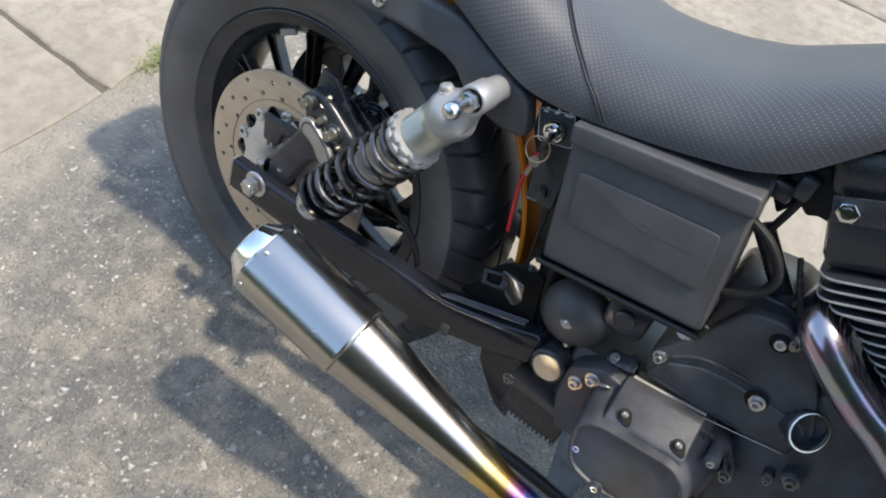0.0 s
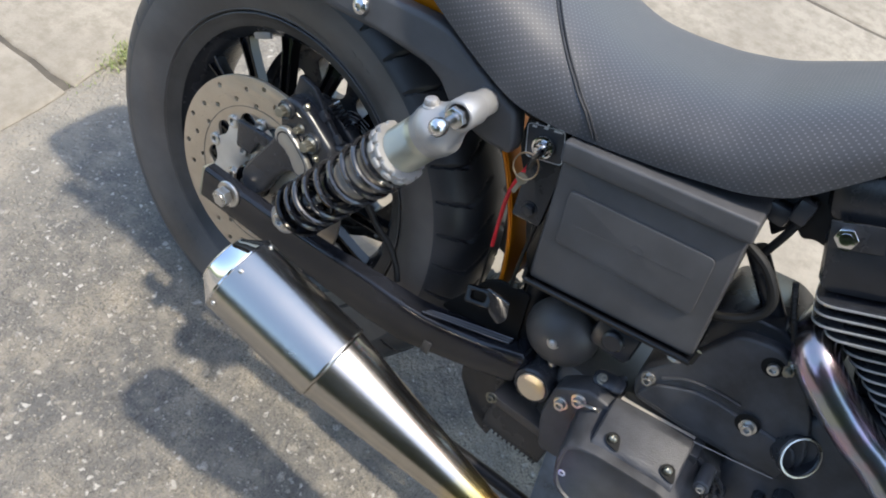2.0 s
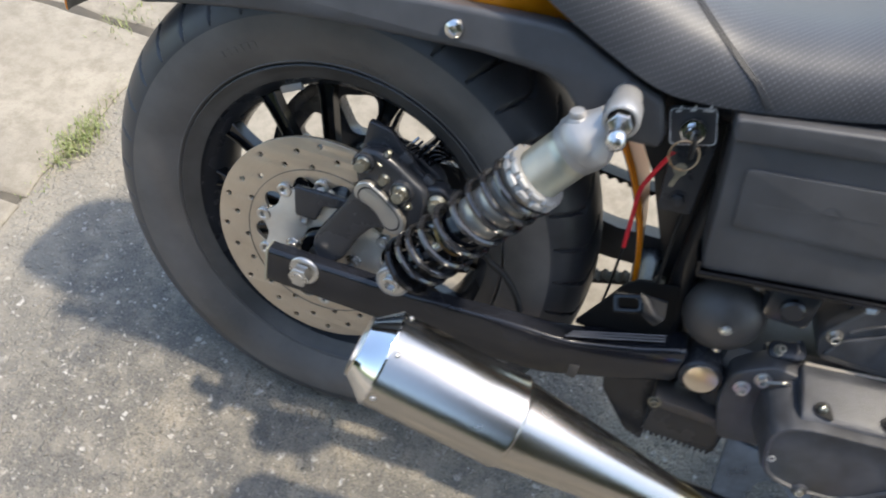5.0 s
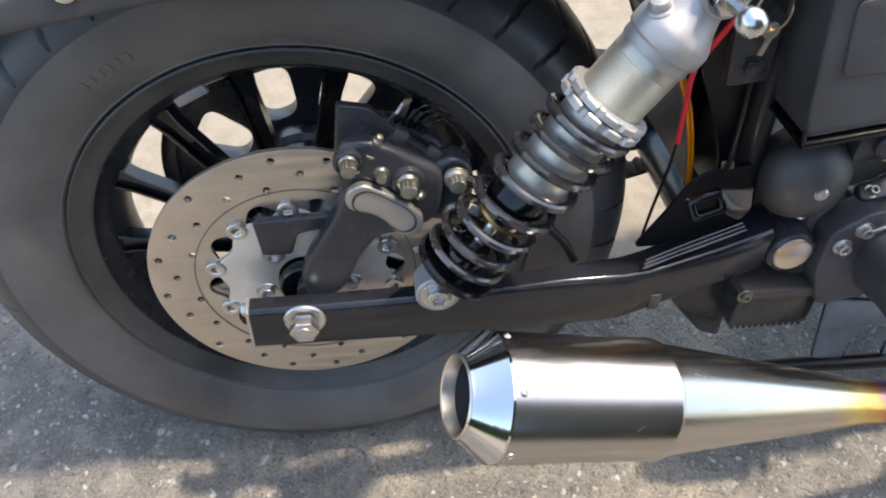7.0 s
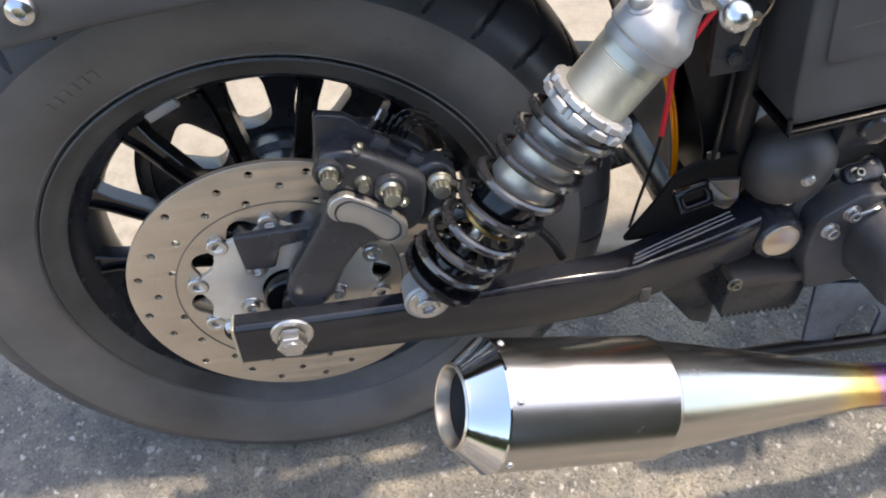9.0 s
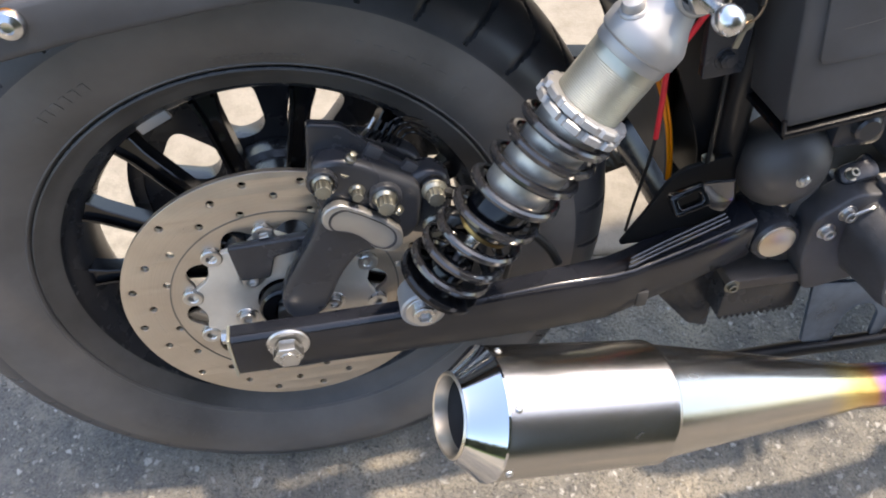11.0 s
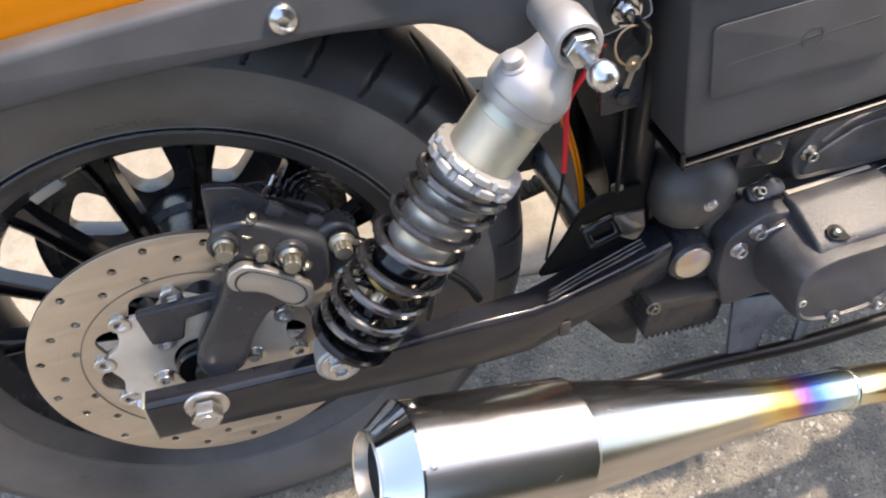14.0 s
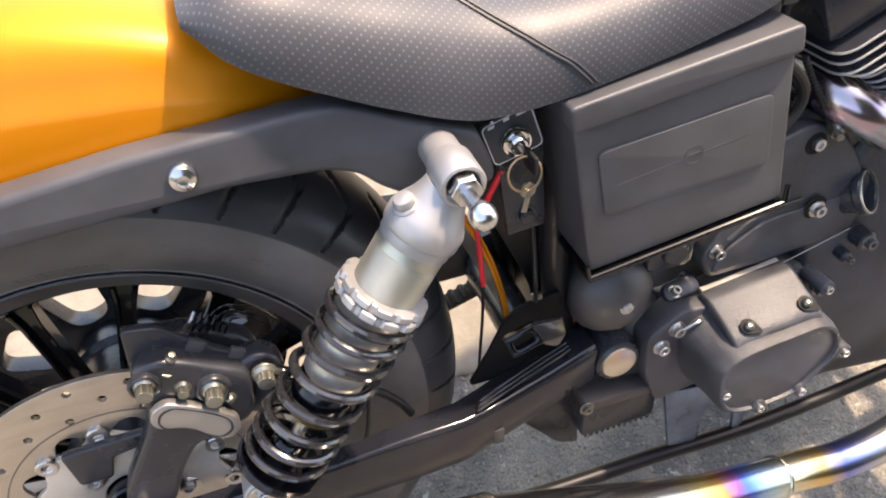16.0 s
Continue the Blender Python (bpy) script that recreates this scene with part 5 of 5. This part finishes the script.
part("head_bolt", bolt((-0.058, -0.109, 0.068), (0, -1, 0), 0.0095, 0.007, "hex"), CHROME, cylinder, "bright head bolt")
part("bolt_pad", box((-0.050, -0.109, 0.068), (0.044, 0.003, 0.026), 0.001), BLACK, cylinder)
part("exhaust_flange", lathe([(0.0222, 0), (0.027, 0), (0.028, 0.003), (0.028, 0.009), (0.0222, 0.011)], (-0.066, -0.074, -0.062), (-0.2, -0.85, -0.45), 32), DULL, cylinder)
part("pipe_clamp", join(box((-0.083, -0.108, -0.078), (0.006, 0.012, 0.018), 0.001), bolt((-0.084, -0.114, -0.080), (-0.3, -1, 0), 0.0038, 0.006, "hex")), DULL, cylinder, "small pipe clamp screw")
part("flange_spring", tube([Vector((-0.080, -0.112, -0.060)) + Vector((0.003 * math.cos(k * 0.9), 0.003 * math.sin(k * 0.9), -0.0003 * k)) for k in range(70)], 0.0009, 6, raw=True), STEEL, cylinder, "small retaining spring")

# unseen parts further forward, added to shade the ground: front cylinder, tank, air cleaner
front_cyl = copy_thing(cylinder, Matrix.Translation((0.885, 0.0, 0.333)) @ Matrix.Rotation(radians(20), 4, "Y"))
front_cyl.name = "front_cylinder"
tagged(front_cyl, "unseen black finned front engine cylinder")


def tank_bm():
    bm, rows = bmesh.new(), []
    for k in range(25):
        t = k / 24
        x = 0.70 + 0.62 * t
        half = 0.135 * math.sin(math.pi * min(1, 0.30 + 0.62 * t)) ** 0.8
        lo, hi = 0.470 + 0.03 * t, 0.505 + 0.11 * math.sin(math.pi * (0.12 + 0.72 * t))
        rows.append([bm.verts.new((x, -half * math.copysign(abs(math.cos(a)) ** 0.7, math.cos(a)), (lo + hi) / 2 + (hi - lo) / 2 * math.copysign(abs(math.sin(a)) ** 0.8, math.sin(a)))) for a in (2 * math.pi * j / 32 for j in range(32))])
    for a, b in zip(rows, rows[1:]):
        for j in range(32):
            bm.faces.new((a[j], a[(j + 1) % 32], b[(j + 1) % 32], b[j]))
    bm.faces.new(rows[0])
    bm.faces.new(rows[-1][::-1])
    return bm


part("fuel_tank", tank_bm(), ORANGE, bike, "unseen metallic orange fuel tank added to shade the ground", 50)
part("air_cleaner", lathe([(0, -0.205), (0.05, -0.205), (0.075, -0.200), (0.083, -0.192), (0.085, -0.18), (0.085, -0.135), (0.06, -0.125), (0.03, -0.12), (0.03, -0.06)], (0.865, 0, 0.375), (0, 1, 0), 64), BLACK, bike, "unseen round black air cleaner")

# out-of-view board, sized and placed to shade the ground beside the engine
part("shade_board", join(box((1.00, -0.255, -0.035), (0.32, 0.13, 0.018), 0.006), box((1.00, -0.17, -0.045), (0.06, 0.14, 0.016), 0.004)), BLACK, bike, "unseen black footboard on its bracket, added to shade the ground")

# horn-shaped dome cover
dome = part("dome_cover", lathe([(0.0, 0.0285), (0.010, 0.0275), (0.022, 0.0238), (0.033, 0.0165), (0.0405, 0.0080), (0.0440, 0.0), (0.0446, -0.007), (0.043, -0.014), (0.034, -0.04), (0, -0.045)], (0.4715, -0.0985, 0.0870), (0.05, -1, 0.0), 64), DOME, bike, "matte black dome cover")
part("dome_screw", bolt((0.4720, -0.1255, 0.0915), (0.05, -1, 0.15), 0.0052, 0.004, "dome"), STEEL, dome)
part("dome_stud", lathe([(0, 0), (0.0055, 0), (0.0055, 0.012), (0, 0.013)], (0.480, -0.098, 0.053), (0.1, -0.1, -1), 14), STEEL, dome)

# voltage regulator below the pivot
reg = part("regulator", box((0.488, -0.090, -0.074), (0.090, 0.046, 0.060), 0.004), BLACK, bike, "dusty black finned regulator with two screws")
part("regulator_lid", box((0.490, -0.096, -0.046), (0.100, 0.052, 0.014), 0.004), DOME, reg, "dusty lid of the regulator")
fin_r = part("cooling_fin", box((0, 0, 0), (0.0034, 0.040, 0.007), 0.0008), BLACK, reg)
for k in range(12):
    m = Matrix.Translation((0.450 + 0.0070 * k, -0.091, -0.106))
    if k:
        again(fin_r, m)
    else:
        fin_r.matrix_basis = m
for x, z in ((0.441, -0.044), (0.524, -0.047)):
    part("regulator_screw", bolt((x, -0.122, z), r=0.0055, h=0.005, kind="socket"), DULL, reg)
part("regulator_bracket", plate([rounded([(0.375, -0.04), (0.45, -0.035), (0.455, -0.15), (0.43, -0.14), (0.385, -0.085)], 0.006)], -0.085, -0.080, 0.001), BLACK, reg)
part("exhaust_bracket", plate([rounded([(0.532, -0.052), (0.650, -0.070), (0.650, -0.160), (0.636, -0.158), (0.632, -0.118), (0.618, -0.100), (0.600, -0.098), (0.588, -0.112), (0.590, -0.158), (0.550, -0.152)], 0.006)], -0.127, -0.122, 0.001), BLUE_SHEEN, bike, "dark steel exhaust bracket with its blue reflection in the colour")

# ---- frame and what sits inside it ----
part("main_frame", join(
    tube([(0.43, -0.075, 0.33), (0.415, -0.078, 0.20), (0.425, -0.075, 0.06), (0.455, -0.07, -0.05)], 0.014, 14),
    tube([(0.43, 0.075, 0.33), (0.415, 0.078, 0.20), (0.425, 0.075, 0.06), (0.455, 0.07, -0.05)], 0.014, 14),
    tube([(0.22, -0.09, 0.335), (0.34, -0.085, 0.310), (0.45, -0.075, 0.315), (0.56, -0.06, 0.365), (0.66, -0.04, 0.43)], 0.014, 14),
    tube([(0.22, 0.09, 0.335), (0.34, 0.085, 0.310), (0.45, 0.075, 0.315), (0.62, 0.05, 0.40)], 0.014, 14),
    # two unseen front downtubes, added to block sun from the ground
    tube([(1.24, -0.045, 0.50), (1.17, -0.06, 0.20), (1.09, -0.09, -0.08), (0.98, -0.10, -0.17)], 0.016, 14),
    tube([(1.24, 0.045, 0.50), (1.17, 0.06, 0.20), (1.09, 0.09, -0.08), (0.98, 0.10, -0.17)], 0.016, 14),
    tube([(0.27, -0.120, -0.170), (0.42, -0.125, -0.166), (0.53, -0.125, -0.164), (0.68, -0.125, -0.166), (0.95, -0.11, -0.16)], 0.009, 14),
    tube([(0.455, 0.07, -0.05), (0.55, 0.10, -0.14), (0.95, 0.10, -0.13)], 0.012, 14)), SHADE, bike, "black tubular frame")
part("corrugated_sleeve", tube([(0.632, -0.100, 0.302), (0.649, -0.102, 0.273), (0.671, -0.104, 0.241)], [0.0034 if k % 2 else 0.0026 for k in range(33)], 10, 16), HOSE, bike, "black corrugated cable sleeve")
part("inner_guard", box((0.441, 0.042, 0.130), (0.012, 0.194, 0.37), 0.003), SHADE, bike, "black guard behind the frame tubes")
part("inner_tank", box((0.500, 0.02, 0.235), (0.13, 0.15, 0.20), 0.012), BLACK, bike, "black inner tank behind the battery box")
part("frame_tube", tube([(0.588, -0.06, 0.292), (0.612, -0.06, 0.268), (0.640, -0.06, 0.240), (0.668, -0.06, 0.215)], 0.011, 16), BLACK, bike)
part("cable", tube([(0.572, -0.112, 0.318), (0.600, -0.115, 0.308), (0.621, -0.115, 0.288), (0.626, -0.115, 0.269), (0.616, -0.115, 0.250), (0.594, -0.115, 0.234), (0.575, -0.110, 0.228)], 0.0050, 10), HOSE, bike, "black looped cable")
part("cable", tube([(0.602, -0.100, 0.378), (0.600, -0.100, 0.345), (0.594, -0.098, 0.310)], 0.0042, 10), HOSE, bike)
part("wiring_bundle", plate([rounded([(0.566, 0.350), (0.600, 0.386), (0.640, 0.416), (0.645, 0.352), (0.634, 0.340), (0.622, 0.341), (0.613, 0.335), (0.602, 0.343), (0.590, 0.322)], 0.005)], -0.088, -0.050, 0.004), SHADE, bike, "black taped wiring bundle under the seat")
part("connector", box((0.598, -0.100, 0.366), (0.016, 0.016, 0.024), 0.003), BLACK, bike, "black wiring connector")
part("connector", box((0.582, -0.096, 0.352), (0.022, 0.020, 0.020), 0.004), BLACK, bike, "black wiring connector")
part("solenoid", join(box((0.525, -0.085, 0.130), (0.052, 0.05, 0.045), 0.008), lathe([(0, 0), (0.013, 0), (0.0125, 0.006), (0.010, 0.008), (0, 0.008)], (0.525, -0.110, 0.132), (0, -1, 0), 28)), BLACK, bike, "black solenoid cover")
part("tray_bolt", bolt((0.585, -0.118, 0.178), (0, -0.4, -1), 0.008, 0.012), STEEL, bike)
part("red_wire", tube([(0.354, -0.107, 0.262), (0.345, -0.098, 0.232), (0.339, -0.086, 0.200), (0.3415, -0.083, 0.163), (0.3455, -0.078, 0.121)], 0.0025, 10), RED, bike, "bright red wire")
part("wire_sheath", tube([(0.3452, -0.078, 0.124), (0.3457, -0.075, 0.098), (0.3475, -0.067, 0.068), (0.348, -0.058, 0.026), (0.346, -0.056, -0.010)], 0.0017, 8), HOSE, bike, "black wire sheath")
part("lead_end", box((0.3955, -0.090, 0.097), (0.011, 0.007, 0.017), 0.002, Matrix.Rotation(radians(-15), 4, "Y")), DULL, bike, "grey crimped cable end")
part("black_lead", tube([(0.385, -0.095, 0.22), (0.388, -0.098, 0.15), (0.392, -0.095, 0.10)], 0.0022, 8), HOSE, bike)
# plate coloured near-black for the deep shade behind the plugs
part("plug_bracket", plate([rounded([(0.322, 0.008), (0.345, 0.050), (0.360, 0.082), (0.374, 0.095), (0.418, 0.104), (0.430, 0.030), (0.40, 0.008)], 0.006)], -0.094, -0.089, 0.001), DEEP_SHADE, bike, "gusset plate behind the wiring plugs, blackened as deep shade")
plug = part("wiring_plug", sheet([rounded([(-0.017, -0.011), (0.017, -0.011), (0.017, 0.011), (-0.017, 0.011)], 0.004), rounded([(-0.010, -0.005), (0.010, -0.005), (0.010, 0.005), (-0.010, 0.005)], 0.003)], 0.012, 0.002), GLOSS, bike, "open black plug housing")
plug.matrix_basis = Matrix.Translation((0.369, -0.118, 0.079)) @ Matrix.Rotation(radians(-20), 4, "Y") @ Matrix.Rotation(radians(-25), 4, "X")
LEVER = [(0.3755, 0.1000), (0.4060, 0.0990), (0.4114, 0.0753), (0.4038, 0.0613), (0.3880, 0.0695)]
part("plug_lever", join(plate([rounded(LEVER, 0.005)], -0.1225, -0.1195, 0.0008), tube([(x, -0.1228, z) for x, z in LEVER[:2]], 0.0016, 8, 2)), GLEAM, bike, "bent black locking tab beside the plug")

# ---- key on its ring, hanging from the lock ----
keys = tagged(new("key_ring"), "brass split ring with two small keys hanging from the ignition lock", "keys")
keys.matrix_world = BIKE @ Matrix.Translation((0.361, -0.130, 0.2915))


def key_part(name, bm, material, label=""):
    return part(name, bm, material, keys, label)


key_part("ring", tube([(0.0135 * math.cos(a) - 0.002, -0.010 + 0.003 * math.sin(a), -0.016 + 0.0135 * math.sin(a)) for a in (2 * math.pi * k / 40 for k in range(41))], 0.0010, 8, raw=True, caps=False), GOLD)
key_part("key_head", box((0.003, -0.010, -0.006), (0.004, 0.022, 0.016), 0.002), HOSE, "black plastic key head")
key_part("key_blade", box((0.0, 0.004, 0.0), (0.002, 0.012, 0.006), 0.0005), STEEL)
key_part("spare_key", join(box((-0.001, -0.011, -0.040), (0.005, 0.0018, 0.020), 0.0006, Matrix.Rotation(radians(12), 4, "Y")), lathe([(0, -0.0009), (0.0065, -0.0009), (0.0065, 0.0009), (0, 0.0009)], (0.0, -0.011, -0.030), (0, 1, 0), 20)), DULL, "small steel key")
